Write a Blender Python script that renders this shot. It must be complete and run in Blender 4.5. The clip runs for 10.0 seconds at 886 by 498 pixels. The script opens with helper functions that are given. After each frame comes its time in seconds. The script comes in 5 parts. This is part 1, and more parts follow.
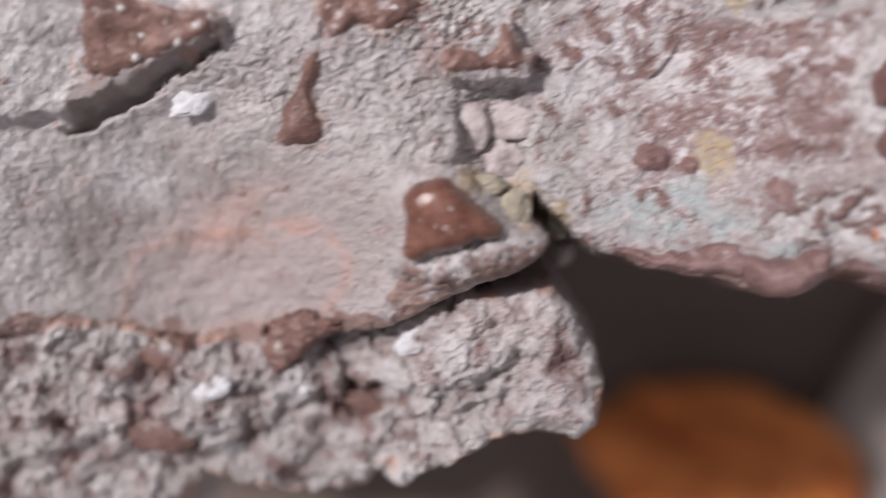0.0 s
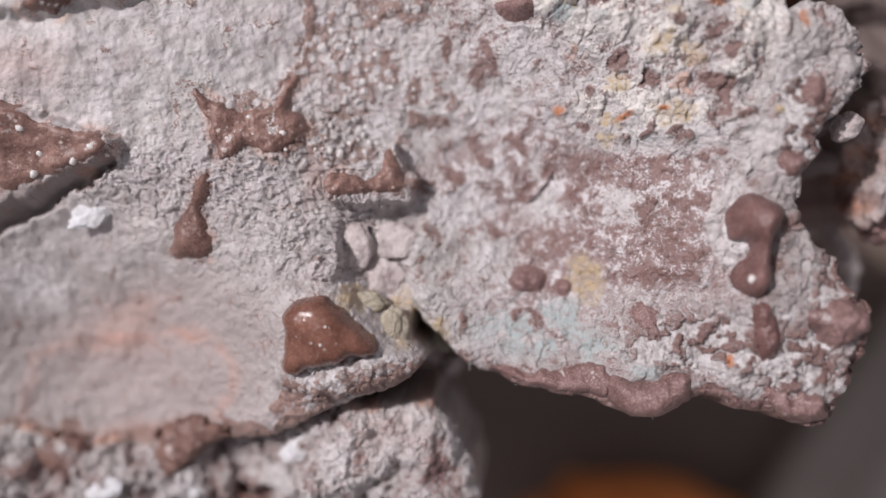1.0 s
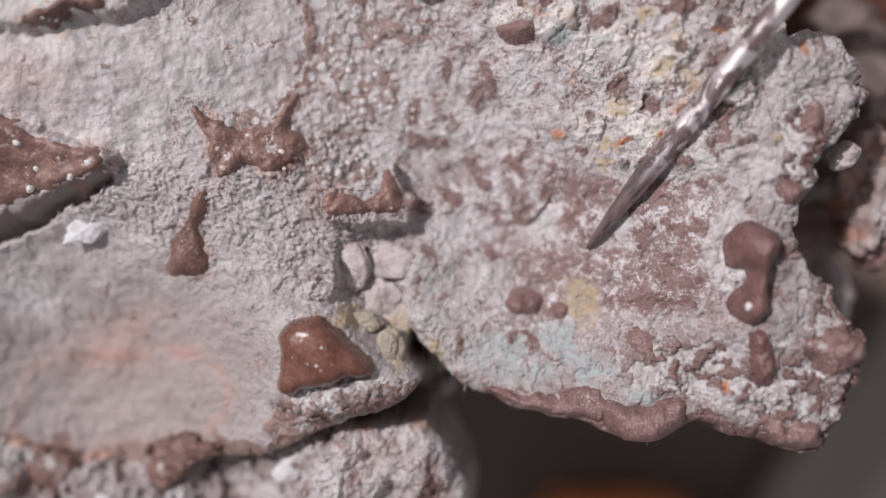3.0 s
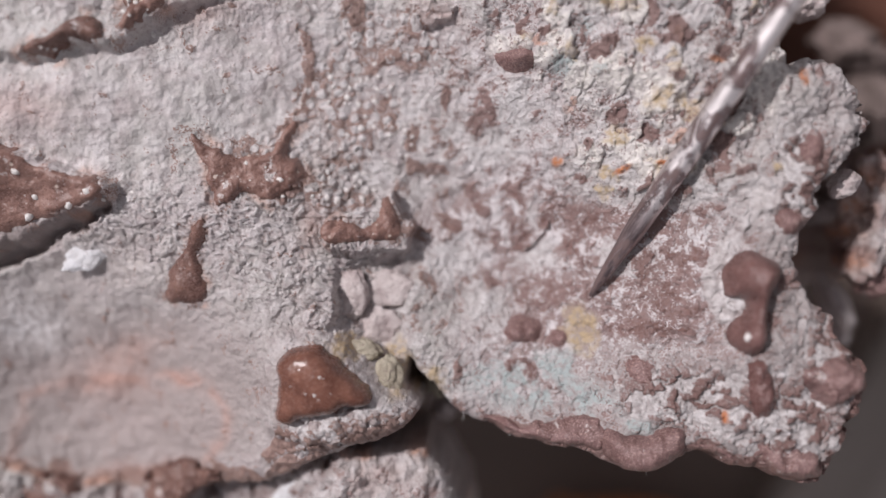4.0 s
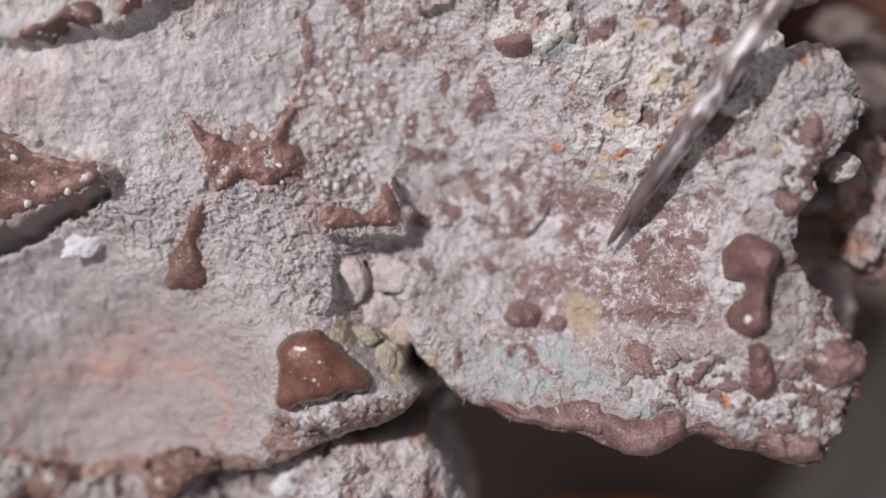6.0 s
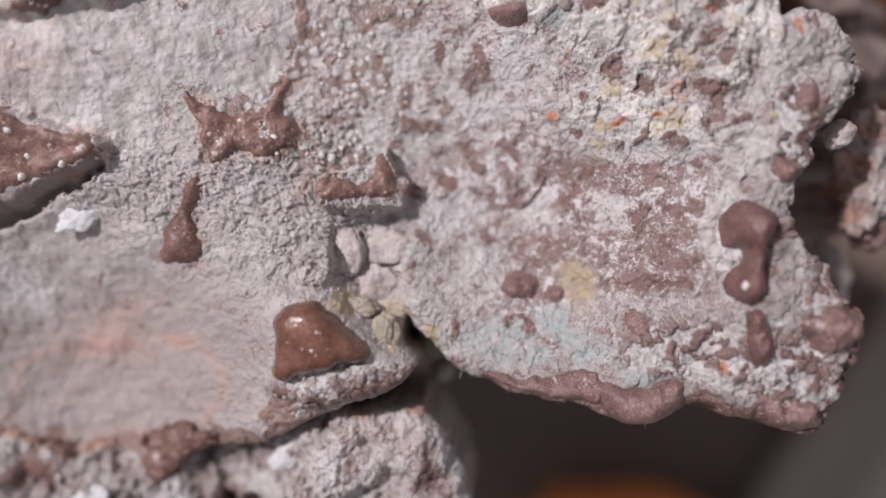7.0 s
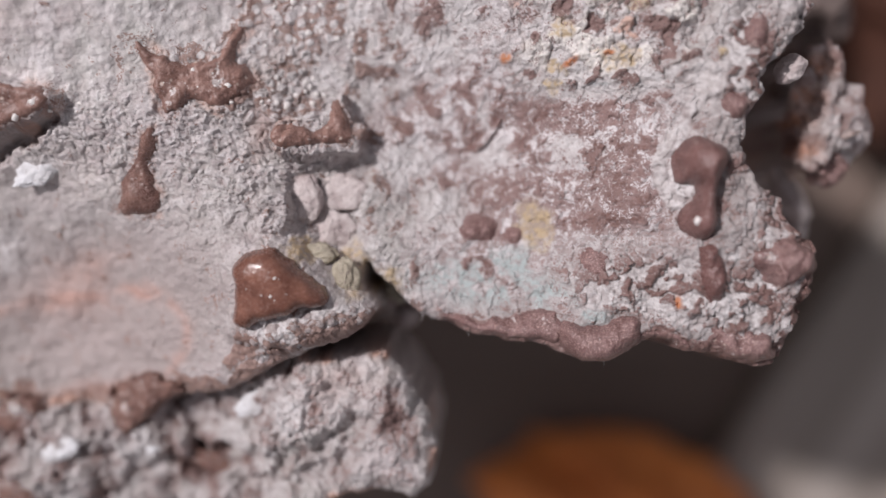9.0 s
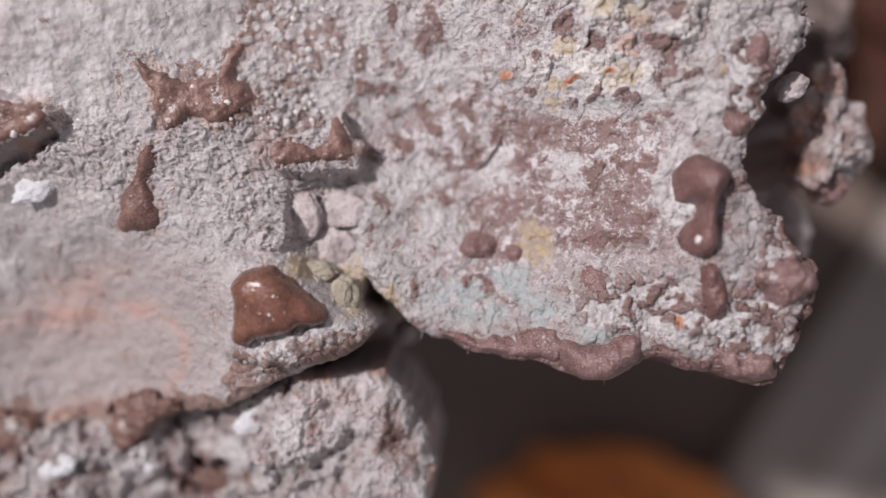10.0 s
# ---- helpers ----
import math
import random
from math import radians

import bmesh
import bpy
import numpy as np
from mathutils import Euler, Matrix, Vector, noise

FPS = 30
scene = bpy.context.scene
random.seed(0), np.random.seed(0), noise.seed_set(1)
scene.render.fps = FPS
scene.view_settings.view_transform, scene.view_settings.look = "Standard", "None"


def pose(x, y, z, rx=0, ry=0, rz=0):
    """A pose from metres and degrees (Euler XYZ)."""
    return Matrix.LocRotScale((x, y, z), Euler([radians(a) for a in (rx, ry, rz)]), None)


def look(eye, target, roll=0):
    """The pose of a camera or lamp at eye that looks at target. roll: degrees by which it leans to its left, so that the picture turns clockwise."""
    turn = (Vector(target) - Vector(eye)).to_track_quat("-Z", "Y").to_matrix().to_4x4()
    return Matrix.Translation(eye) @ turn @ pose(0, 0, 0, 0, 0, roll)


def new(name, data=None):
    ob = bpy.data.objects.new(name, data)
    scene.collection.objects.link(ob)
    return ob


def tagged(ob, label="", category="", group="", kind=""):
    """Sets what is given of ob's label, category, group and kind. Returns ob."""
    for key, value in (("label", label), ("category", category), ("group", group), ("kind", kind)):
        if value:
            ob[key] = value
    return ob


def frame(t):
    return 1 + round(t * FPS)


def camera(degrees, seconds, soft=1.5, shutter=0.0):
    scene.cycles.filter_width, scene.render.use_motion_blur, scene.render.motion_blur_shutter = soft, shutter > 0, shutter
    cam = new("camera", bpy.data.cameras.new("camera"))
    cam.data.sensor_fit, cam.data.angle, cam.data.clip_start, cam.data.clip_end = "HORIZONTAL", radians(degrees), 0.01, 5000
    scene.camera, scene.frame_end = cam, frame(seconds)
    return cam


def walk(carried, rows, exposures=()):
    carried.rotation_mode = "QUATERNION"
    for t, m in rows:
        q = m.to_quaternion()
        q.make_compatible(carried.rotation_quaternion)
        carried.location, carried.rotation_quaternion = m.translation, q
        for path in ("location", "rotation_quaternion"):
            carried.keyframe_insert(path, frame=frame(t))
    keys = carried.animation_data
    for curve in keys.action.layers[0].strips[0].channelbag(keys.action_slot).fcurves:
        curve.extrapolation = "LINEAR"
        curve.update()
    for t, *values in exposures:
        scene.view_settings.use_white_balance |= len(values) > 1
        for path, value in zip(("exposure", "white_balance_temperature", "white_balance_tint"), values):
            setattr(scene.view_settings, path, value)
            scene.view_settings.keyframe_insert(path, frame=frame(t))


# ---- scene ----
cam = camera(45.0, 10.0, soft=1.5, shutter=0.5)
walk(cam, [
    (0, pose(-0.003345, -0.003145, 0.091481, -4.320, 1.591, -2.377)),
    (0.2, pose(-0.001162, -0.003493, 0.092259, -2.970, 1.227, -1.943)),
    (0.4, pose(0.000864, -0.002341, 0.092836, -3.038, 2.169, -1.471)),
    (0.5, pose(0.000368, -0.002131, 0.093055, -2.408, 1.071, -1.490)),
    (0.7, pose(-0.000227, -0.001458, 0.093042, -1.983, 0.102, -1.267)),
    (1, pose(0.000307, -0.001493, 0.092985, -0.637, 0.752, -0.967)),
    (1.5, pose(-0.000105, -0.001367, 0.093009, -0.365, 0.045, -0.542)),
    (2, pose(-0.000241, -0.001258, 0.093004, -0.272, -0.202, -0.291)),
    (3.5, pose(-0.000046, -0.000615, 0.092926, -0.197, 0.044, -0.016)),
    (4, pose(0.000087, -0.000110, 0.092881, -0.088, 0.209, -0.004)),
    (4.5, pose(0.000000, 0.000000, 0.092855, 0.074, 0.073, 0.004)),
    (5, pose(-0.000018, -0.000548, 0.092862, 0.515, 0.074, -0.061)),
    (5.5, pose(0.000084, -0.000841, 0.092876, 0.503, 0.248, -0.133)),
    (7, pose(-0.000040, -0.001633, 0.092745, -0.117, -0.189, -0.698)),
    (7.5, pose(0.000494, -0.002335, 0.092686, -0.426, 0.045, -1.187)),
    (8, pose(0.000216, -0.002291, 0.092902, -1.478, -1.018, -1.801)),
    (8.5, pose(0.000608, -0.002849, 0.093114, -2.285, -1.087, -2.207)),
    (9, pose(0.001082, -0.002219, 0.093040, -2.260, -0.746, -2.179)),
    (9.5, pose(0.001151, -0.002103, 0.093021, -1.721, -0.660, -2.055)),
    (10, pose(0.001126, -0.002010, 0.092859, -1.638, -0.699, -2.028)),
], exposures=[(0, 0.13), (0.5, 0.15), (1.0, 0.09), (1.5, 0.03), (2.0, 0.0), (5.7, 0.0), (7.0, 0.03), (9.0, 0.06), (10, 0.06)])
cam.data.dof.use_dof = True
cam.data.dof.focus_distance = 0.0367
cam.data.dof.aperture_fstop = 19.0

# ---- light ----
SUN_EL, SUN_AZ = radians(55), radians(147)   # azimuth counted from +x towards +y
world = bpy.data.worlds.new("daylight")
scene.world = world
world.use_nodes = True
wn = world.node_tree
sky = wn.nodes.new("ShaderNodeTexSky")
sky.sky_type, sky.sun_disc = "NISHITA", False
sky.sun_elevation, sky.sun_rotation = SUN_EL, radians(90) - SUN_AZ
wn.nodes["Background"].inputs[1].default_value = 0.088
pale = wn.nodes.new("ShaderNodeHueSaturation")      # a hazy, nearly colourless sky
pale.inputs["Saturation"].default_value = 0.18
tint = wn.nodes.new("ShaderNodeMix")
tint.data_type, tint.blend_type, tint.inputs[0].default_value = "RGBA", "MULTIPLY", 1.0
tint.inputs[7].default_value = (0.99, 0.93, 0.965, 1.0)
wn.links.new(sky.outputs[0], pale.inputs["Color"])
wn.links.new(pale.outputs[0], tint.inputs[6])
wn.links.new(tint.outputs[2], wn.nodes["Background"].inputs[0])
sun_dir = Vector((math.cos(SUN_EL) * math.cos(SUN_AZ), math.cos(SUN_EL) * math.sin(SUN_AZ), math.sin(SUN_EL)))
sun = new("sun", bpy.data.lights.new("sun", "SUN"))
sun.data.energy, sun.data.angle, sun.data.color = 3.25, radians(2.5), (1.0, 0.957, 0.985)
sun.matrix_world = look(sun_dir * 2.0, (0, 0, 0))

MM = 0.001
BASE = 55.0      # height of the specimen's reference level over the table, mm


# ---- materials ----
class Nodes:
    """A short way to write node materials."""

    def __init__(self, name):
        self.mat = bpy.data.materials.new(name)
        self.mat.use_nodes = True
        self.tree = self.mat.node_tree
        self.bsdf = self.tree.nodes["Principled BSDF"]
        self.co = self.add("ShaderNodeTexCoord").outputs["Object"]

    def add(self, kind, **values):
        node = self.tree.nodes.new(kind)
        for key, value in values.items():
            setattr(node, key, value)
        return node

    def put(self, socket, value):
        if isinstance(value, bpy.types.NodeSocket):
            self.tree.links.new(value, socket)
        else:
            socket.default_value = (*value, 1.0) if isinstance(value, tuple) and len(value) == 3 and socket.type == "RGBA" else value

    def mapped(self, scale=(1, 1, 1), turn=(0, 0, 0)):
        m = self.add("ShaderNodeMapping")
        self.put(m.inputs[0], self.co)
        m.inputs["Rotation"].default_value = turn
        m.inputs["Scale"].default_value = scale
        return m.outputs[0]

    def noise(self, size, detail=4.0, rough=0.6, warp=0.0, vector=None):
        """Noise whose lumps are about size millimetres across."""
        n = self.add("ShaderNodeTexNoise")
        self.put(n.inputs["Vector"], vector or self.co)
        n.inputs["Scale"].default_value = 1000.0 / size
        n.inputs["Detail"].default_value, n.inputs["Roughness"].default_value = detail, rough
        n.inputs["Distortion"].default_value = warp
        return n.outputs[0]

    def cells(self, size, feature="F1", vector=None):
        n = self.add("ShaderNodeTexVoronoi", feature=feature)
        self.put(n.inputs["Vector"], vector or self.co)
        n.inputs["Scale"].default_value = 1000.0 / size
        return n.outputs["Distance"]

    def field(self, name):
        return self.add("ShaderNodeAttribute", attribute_name=name).outputs["Fac"]

    def ramp(self, value, low, high, a=0.0, b=1.0):
        n = self.add("ShaderNodeMapRange", interpolation_type="SMOOTHSTEP")
        for socket, v in zip(n.inputs, (value, low, high, a, b)):
            self.put(socket, v)
        return n.outputs[0]

    def maths(self, op, a, b=0.0):
        n = self.add("ShaderNodeMath", operation=op)
        self.put(n.inputs[0], a)
        self.put(n.inputs[1], b)
        return n.outputs[0]

    def mix(self, fac, a, b):
        n = self.add("ShaderNodeMix", data_type="RGBA")
        self.put(n.inputs[0], fac)
        self.put(n.inputs[6], a)
        self.put(n.inputs[7], b)
        return n.outputs[2]

    def done(self, colour, rough, bump=None, depth=0.05, metal=0.0, spec=0.5):
        b = self.bsdf
        self.put(b.inputs["Base Color"], colour)
        self.put(b.inputs["Roughness"], rough)
        self.put(b.inputs["Metallic"], metal)
        self.put(b.inputs["Specular IOR Level"], spec)
        if bump is not None:
            n = self.add("ShaderNodeBump")
            n.inputs["Strength"].default_value = 1.0
            n.inputs["Distance"].default_value = depth * MM
            self.put(n.inputs["Height"], bump)
            self.put(b.inputs["Normal"], n.outputs[0])
        return self.mat


def crusted_rock():
    """Pale mauve-grey rock with brown, whitish, blue-green, yellow and orange minerals."""
    k = Nodes("crusted_rock")
    fine, grain, patch, broad = k.noise(0.26, 5, 0.62), k.noise(0.08, 3, 0.6), k.noise(1.1, 5, 0.6, 0.5), k.noise(4.5, 3)
    calm = k.field("calm")
    lively = k.maths("SUBTRACT", 1.0, k.maths("MULTIPLY", calm, 0.6))
    base = k.mix(k.ramp(patch, 0.34, 0.66), (0.42, 0.362, 0.358), (0.66, 0.615, 0.61))
    base = k.mix(k.ramp(k.noise(0.6, 4, 0.6, 0.3), 0.42, 0.60, 0.0, 0.45), base, (0.45, 0.425, 0.40))
    base = k.mix(k.ramp(broad, 0.35, 0.7, 0.0, 0.5), base, (0.50, 0.49, 0.46))
    base = k.mix(k.ramp(k.noise(2.2, 3), 0.45, 0.7, 0.0, 0.5), base, (0.47, 0.405, 0.41))
    base = k.mix(k.maths("MULTIPLY", k.ramp(fine, 0.48, 0.66, 0.0, 0.75), lively), base, (0.70, 0.665, 0.66))
    base = k.mix(k.maths("MULTIPLY", k.ramp(fine, 0.45, 0.32, 0.0, 0.6), lively), base, (0.29, 0.225, 0.22))
    base = k.mix(k.maths("MULTIPLY", k.ramp(grain, 0.43, 0.30, 0.0, 0.6), lively), base, (0.20, 0.15, 0.148))
    # Duller rock tone, which over the lower-left basin paints in weaker light.
    base = k.mix(k.maths("MULTIPLY", k.field("dull"), 0.78), base, (0.29, 0.245, 0.235))
    vein = k.maths("ADD", k.noise(0.42, 9, 0.84, 0.5), k.maths("MULTIPLY", k.maths("SUBTRACT", broad, 0.5), 0.25))
    vein = k.maths("ADD", vein, k.maths("MULTIPLY", k.field("pale"), 0.05))
    marble = k.mix(k.ramp(vein, 0.500, 0.535), (0.27, 0.18, 0.17), (0.70, 0.655, 0.66))
    marble = k.mix(k.ramp(grain, 0.42, 0.34, 0.0, 0.6), marble, (0.20, 0.13, 0.125))
    base = k.mix(k.maths("MULTIPLY", k.field("marble"), 0.85), base, marble)
    # Paints shade into the creases and the crevice below the left slab.
    base = k.mix(k.maths("MULTIPLY", k.field("crease_shade"), 0.8), base, (0.17, 0.125, 0.115))
    base = k.mix(k.maths("MULTIPLY", k.field("ring"), 0.5), base, (0.27, 0.165, 0.14))
    base = k.mix(k.maths("MULTIPLY", k.field("pink"), k.ramp(patch, 0.3, 0.65, 0.45, 1.0)), base, (0.43, 0.275, 0.235))
    base = k.mix(k.maths("MULTIPLY", k.field("white"), k.ramp(fine, 0.38, 0.6, 0.25, 1.0)), base, (0.63, 0.595, 0.59))
    base = k.mix(k.maths("MULTIPLY", k.field("cream"), k.ramp(fine, 0.36, 0.60, 0.35, 1.0)), base, (0.76, 0.715, 0.665))
    base = k.mix(k.maths("MULTIPLY", k.field("teal"), k.ramp(fine, 0.39, 0.56, 0.25, 1.0)), base, (0.40, 0.445, 0.44))
    base = k.mix(k.maths("MULTIPLY", k.field("yellow"), k.ramp(fine, 0.38, 0.58, 0.3, 0.9)), base, (0.48, 0.36, 0.22))
    base = k.mix(k.maths("MULTIPLY", k.field("orange"), k.ramp(fine, 0.36, 0.52, 0.3, 1.0)), base, (0.52, 0.21, 0.10))
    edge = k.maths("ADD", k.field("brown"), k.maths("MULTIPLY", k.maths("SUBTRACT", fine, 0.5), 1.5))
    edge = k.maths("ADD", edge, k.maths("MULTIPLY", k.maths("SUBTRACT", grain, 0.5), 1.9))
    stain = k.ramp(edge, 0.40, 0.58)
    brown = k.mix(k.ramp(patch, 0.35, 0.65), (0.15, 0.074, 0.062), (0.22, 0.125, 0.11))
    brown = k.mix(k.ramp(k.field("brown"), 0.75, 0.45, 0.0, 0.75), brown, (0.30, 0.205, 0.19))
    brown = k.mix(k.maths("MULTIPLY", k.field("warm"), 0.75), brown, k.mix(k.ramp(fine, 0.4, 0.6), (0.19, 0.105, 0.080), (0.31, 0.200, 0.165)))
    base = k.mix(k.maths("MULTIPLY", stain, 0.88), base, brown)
    rough = k.ramp(stain, 0.0, 1.0, 0.7, 0.42)
    relief = k.maths("ADD", fine, k.maths("MULTIPLY", grain, 0.5))
    crinkle = k.maths("ABSOLUTE", k.maths("SUBTRACT", k.noise(0.42, 5, 0.62, 0.8), 0.5))
    relief = k.maths("MULTIPLY", k.maths("ADD", relief, k.maths("MULTIPLY", crinkle, 1.6)), lively)
    return k.done(base, rough, relief, 0.11, spec=0.35)


def brown_glaze(name, deep, light, dots=0.12, rough=0.34, cover=0.0, frost=0.3, depth=0.045, spec=0.5):
    """Glassy reddish-brown mineral with pale specks."""
    k = Nodes(name)
    lumps, fine = k.noise(0.7, 4, 0.6), k.noise(0.12, 4, 0.6)
    colour = k.mix(k.ramp(lumps, 0.35, 0.68), deep, light)
    colour = k.mix(k.ramp(fine, 0.58, 0.72, 0.0, 0.4), colour, (0.36, 0.2, 0.15))
    speck = k.maths("MULTIPLY", k.ramp(k.cells(0.55), 0.16, 0.08), k.ramp(k.noise(1.6, 2), 0.60 - dots, 0.66 - dots))
    colour = k.mix(k.maths("MULTIPLY", speck, 0.8), colour, (0.62, 0.52, 0.45))
    colour = k.mix(k.ramp(fine, 0.40, 0.30, 0.0, 0.6), colour, (0.07, 0.03, 0.025))
    colour = k.mix(k.ramp(k.noise(0.06, 3), 0.50, 0.64, 0.0, frost), colour, (0.42, 0.29, 0.265))
    if cover:
        skin = k.maths("ADD", k.noise(0.8, 6, 0.68, 0.5), k.maths("MULTIPLY", k.noise(0.1, 3), 0.25))
        colour = k.mix(k.ramp(skin, 0.80 - cover, 0.86 - cover, 0.0, 0.9), colour, (0.52, 0.465, 0.45))
    relief = k.maths("ADD", k.maths("MULTIPLY", fine, 0.8), k.maths("MULTIPLY", lumps, 0.5))
    relief = k.maths("ADD", relief, k.maths("MULTIPLY", k.noise(0.055, 2), 0.8 * frost))
    return k.done(colour, k.ramp(fine, 0.35, 0.65, rough - 0.08, rough + 0.14), relief, depth, spec=spec)


def pale_lump(name, dark, light, relief=True):
    k = Nodes(name)
    fine, lumps = k.noise(0.18, 5, 0.65), k.noise(0.8, 4)
    colour = k.mix(k.ramp(lumps, 0.35, 0.65), dark, light)
    colour = k.mix(k.ramp(fine, 0.44, 0.32, 0.0, 0.6), colour, (0.2, 0.15, 0.14))
    return k.done(colour, 0.6, k.maths("ADD", fine, lumps) if relief else None, 0.10, spec=0.35)


def rusty_stone(name, deep, light):
    k = Nodes(name)
    lumps, fine = k.noise(6.0, 4, 0.6), k.noise(0.8, 5, 0.6)
    colour = k.mix(k.ramp(lumps, 0.35, 0.65), deep, light)
    colour = k.mix(k.ramp(fine, 0.45, 0.3, 0.0, 0.5), colour, (0.07, 0.04, 0.03))
    return k.done(colour, 0.7, k.maths("ADD", lumps, fine), 0.5, spec=0.3)


def worn_wood(name, dark, light, turn, size):
    """Weathered wood with its grain along x, turned about z."""
    k = Nodes(name)
    streak = k.noise(size, 5, 0.62, 0.3, k.mapped((0.05, 1.0, 1.0), (0, 0, radians(turn))))
    fine, broad = k.noise(1.2, 4), k.noise(60.0, 3)
    colour = k.mix(k.ramp(streak, 0.34, 0.66), dark, light)
    colour = k.mix(k.ramp(broad, 0.35, 0.7, 0.0, 0.35), colour, tuple(0.8 * c for c in dark))
    return k.done(colour, k.ramp(fine, 0.3, 0.7, 0.5, 0.7), k.maths("ADD", streak, k.maths("MULTIPLY", fine, 0.3)), 0.4)


def worn_steel():
    k = Nodes("worn_steel")
    along = k.mapped((1.0, 1.0, 0.14))
    scratch, blot, grain = k.noise(0.22, 4, 0.65, 0.2, along), k.noise(0.7, 5, 0.7, 0.6, k.mapped((1, 1, 0.6))), k.noise(0.1, 3)
    z = k.add("ShaderNodeSeparateXYZ")
    k.put(z.inputs[0], k.co)
    # Pale zone up the shaft: scratched metal and a painted highlight together.
    worn = k.maths("MULTIPLY", k.ramp(z.outputs[2], -0.0032, -0.0046), k.ramp(z.outputs[2], -0.034, -0.022))
    dirt = k.ramp(blot, 0.515, 0.56, 0.0, 0.9)
    bare_shine = k.maths("MULTIPLY", worn, k.ramp(blot, 0.52, 0.45))
    colour = k.mix(k.ramp(scratch, 0.38, 0.62), (0.13, 0.098, 0.10), (0.34, 0.275, 0.275))
    colour = k.mix(bare_shine, colour, (0.76, 0.70, 0.69))
    colour = k.mix(dirt, colour, (0.15, 0.10, 0.095))
    rough = k.maths("ADD", k.ramp(bare_shine, 0.0, 1.0, 0.34, 0.36), k.maths("MULTIPLY", grain, 0.12))
    metal = k.maths("MULTIPLY", k.ramp(dirt, 0, 1, 0.9, 0.2), k.ramp(bare_shine, 0.0, 1.0, 0.9, 0.95))
    return k.done(colour, rough, k.maths("ADD", scratch, k.maths("MULTIPLY", grain, 0.3)), 0.02, metal=metal)


ROCK = crusted_rock()
GLAZE = brown_glaze("brown_glaze", (0.105, 0.050, 0.039), (0.185, 0.098, 0.076), 0.06, 0.32, 0.05)
DOTTED = brown_glaze("dotted_brown_glaze", (0.155, 0.080, 0.063), (0.255, 0.145, 0.117), 0.18, 0.34, 0.08)
SHINY = brown_glaze("shiny_brown_glaze", (0.115, 0.046, 0.031), (0.205, 0.092, 0.064), -0.02, 0.20, 0.0, 0.05, 0.012, 0.42)
MAUVE = brown_glaze("mauve_brown_glaze", (0.105, 0.047, 0.042), (0.165, 0.082, 0.074), 0.05, 0.34)
GRAINY = brown_glaze("grainy_mauve_glaze", (0.145, 0.075, 0.069), (0.215, 0.126, 0.118), 0.10, 0.40, 0.07, 0.7, 0.06)
PINKISH = pale_lump("pinkish_lump", (0.42, 0.34, 0.33), (0.62, 0.55, 0.53))
OCHRE = pale_lump("ochre_lump", (0.33, 0.285, 0.22), (0.46, 0.41, 0.32))
BLISTER = pale_lump("blister_skin", (0.58, 0.54, 0.52), (0.72, 0.69, 0.67), False)
SPECK = pale_lump("pale_speck", (0.60, 0.56, 0.53), (0.74, 0.71, 0.69), False)
# Darkened copy of the pale lump, for knobs shaded deep in the gap.
SHADED = pale_lump("shaded_lump", (0.12, 0.09, 0.08), (0.23, 0.175, 0.16))
WHITE = pale_lump("white_grain", (0.58, 0.56, 0.56), (0.74, 0.73, 0.745))
AMBER = rusty_stone("orange_stone", (0.58, 0.17, 0.045), (0.80, 0.27, 0.075))
RUST = rusty_stone("rust_stone", (0.055, 0.022, 0.014), (0.105, 0.040, 0.024))
STEEL = worn_steel()
BOARD = worn_wood("dark_table_wood", (0.125, 0.088, 0.070), (0.175, 0.128, 0.105), -38, 12.0)
PLANK = worn_wood("weathered_plank", (0.22, 0.185, 0.160), (0.35, 0.305, 0.272), 0, 4.0)


# ---- noise and outlines ----
def hashed(ix, iy, seed):
    h = (ix.astype(np.int64) * 374761393 + iy.astype(np.int64) * 668265263 + seed * 974711) & 0xFFFFFFFF
    h = ((h ^ (h >> 13)) * 1274126177) & 0xFFFFFFFF
    h = h ^ (h >> 16)
    return (h & 0xFFFFFF) / float(0x1000000)


def perlin(x, y, seed):
    ix, iy = np.floor(x), np.floor(y)
    fx, fy = x - ix, y - iy
    u, v = fx * fx * fx * (fx * (fx * 6 - 15) + 10), fy * fy * fy * (fy * (fy * 6 - 15) + 10)

    def corner(dx, dy):
        a = hashed(ix + dx, iy + dy, seed) * 2 * np.pi
        return np.cos(a) * (fx - dx) + np.sin(a) * (fy - dy)
    low = corner(0, 0) * (1 - u) + corner(1, 0) * u
    high = corner(0, 1) * (1 - u) + corner(1, 1) * u
    return (low * (1 - v) + high * v) * 1.5


def fbm(x, y, size, seed, octaves=4, gain=0.5):
    total, amp, f = 0.0, 1.0, 1.0 / size
    for n in range(octaves):
        total = total + amp * perlin(x * f + 17.3 * n, y * f - 9.1 * n, seed + n)
        amp, f = amp * gain, f * 2.03
    return total


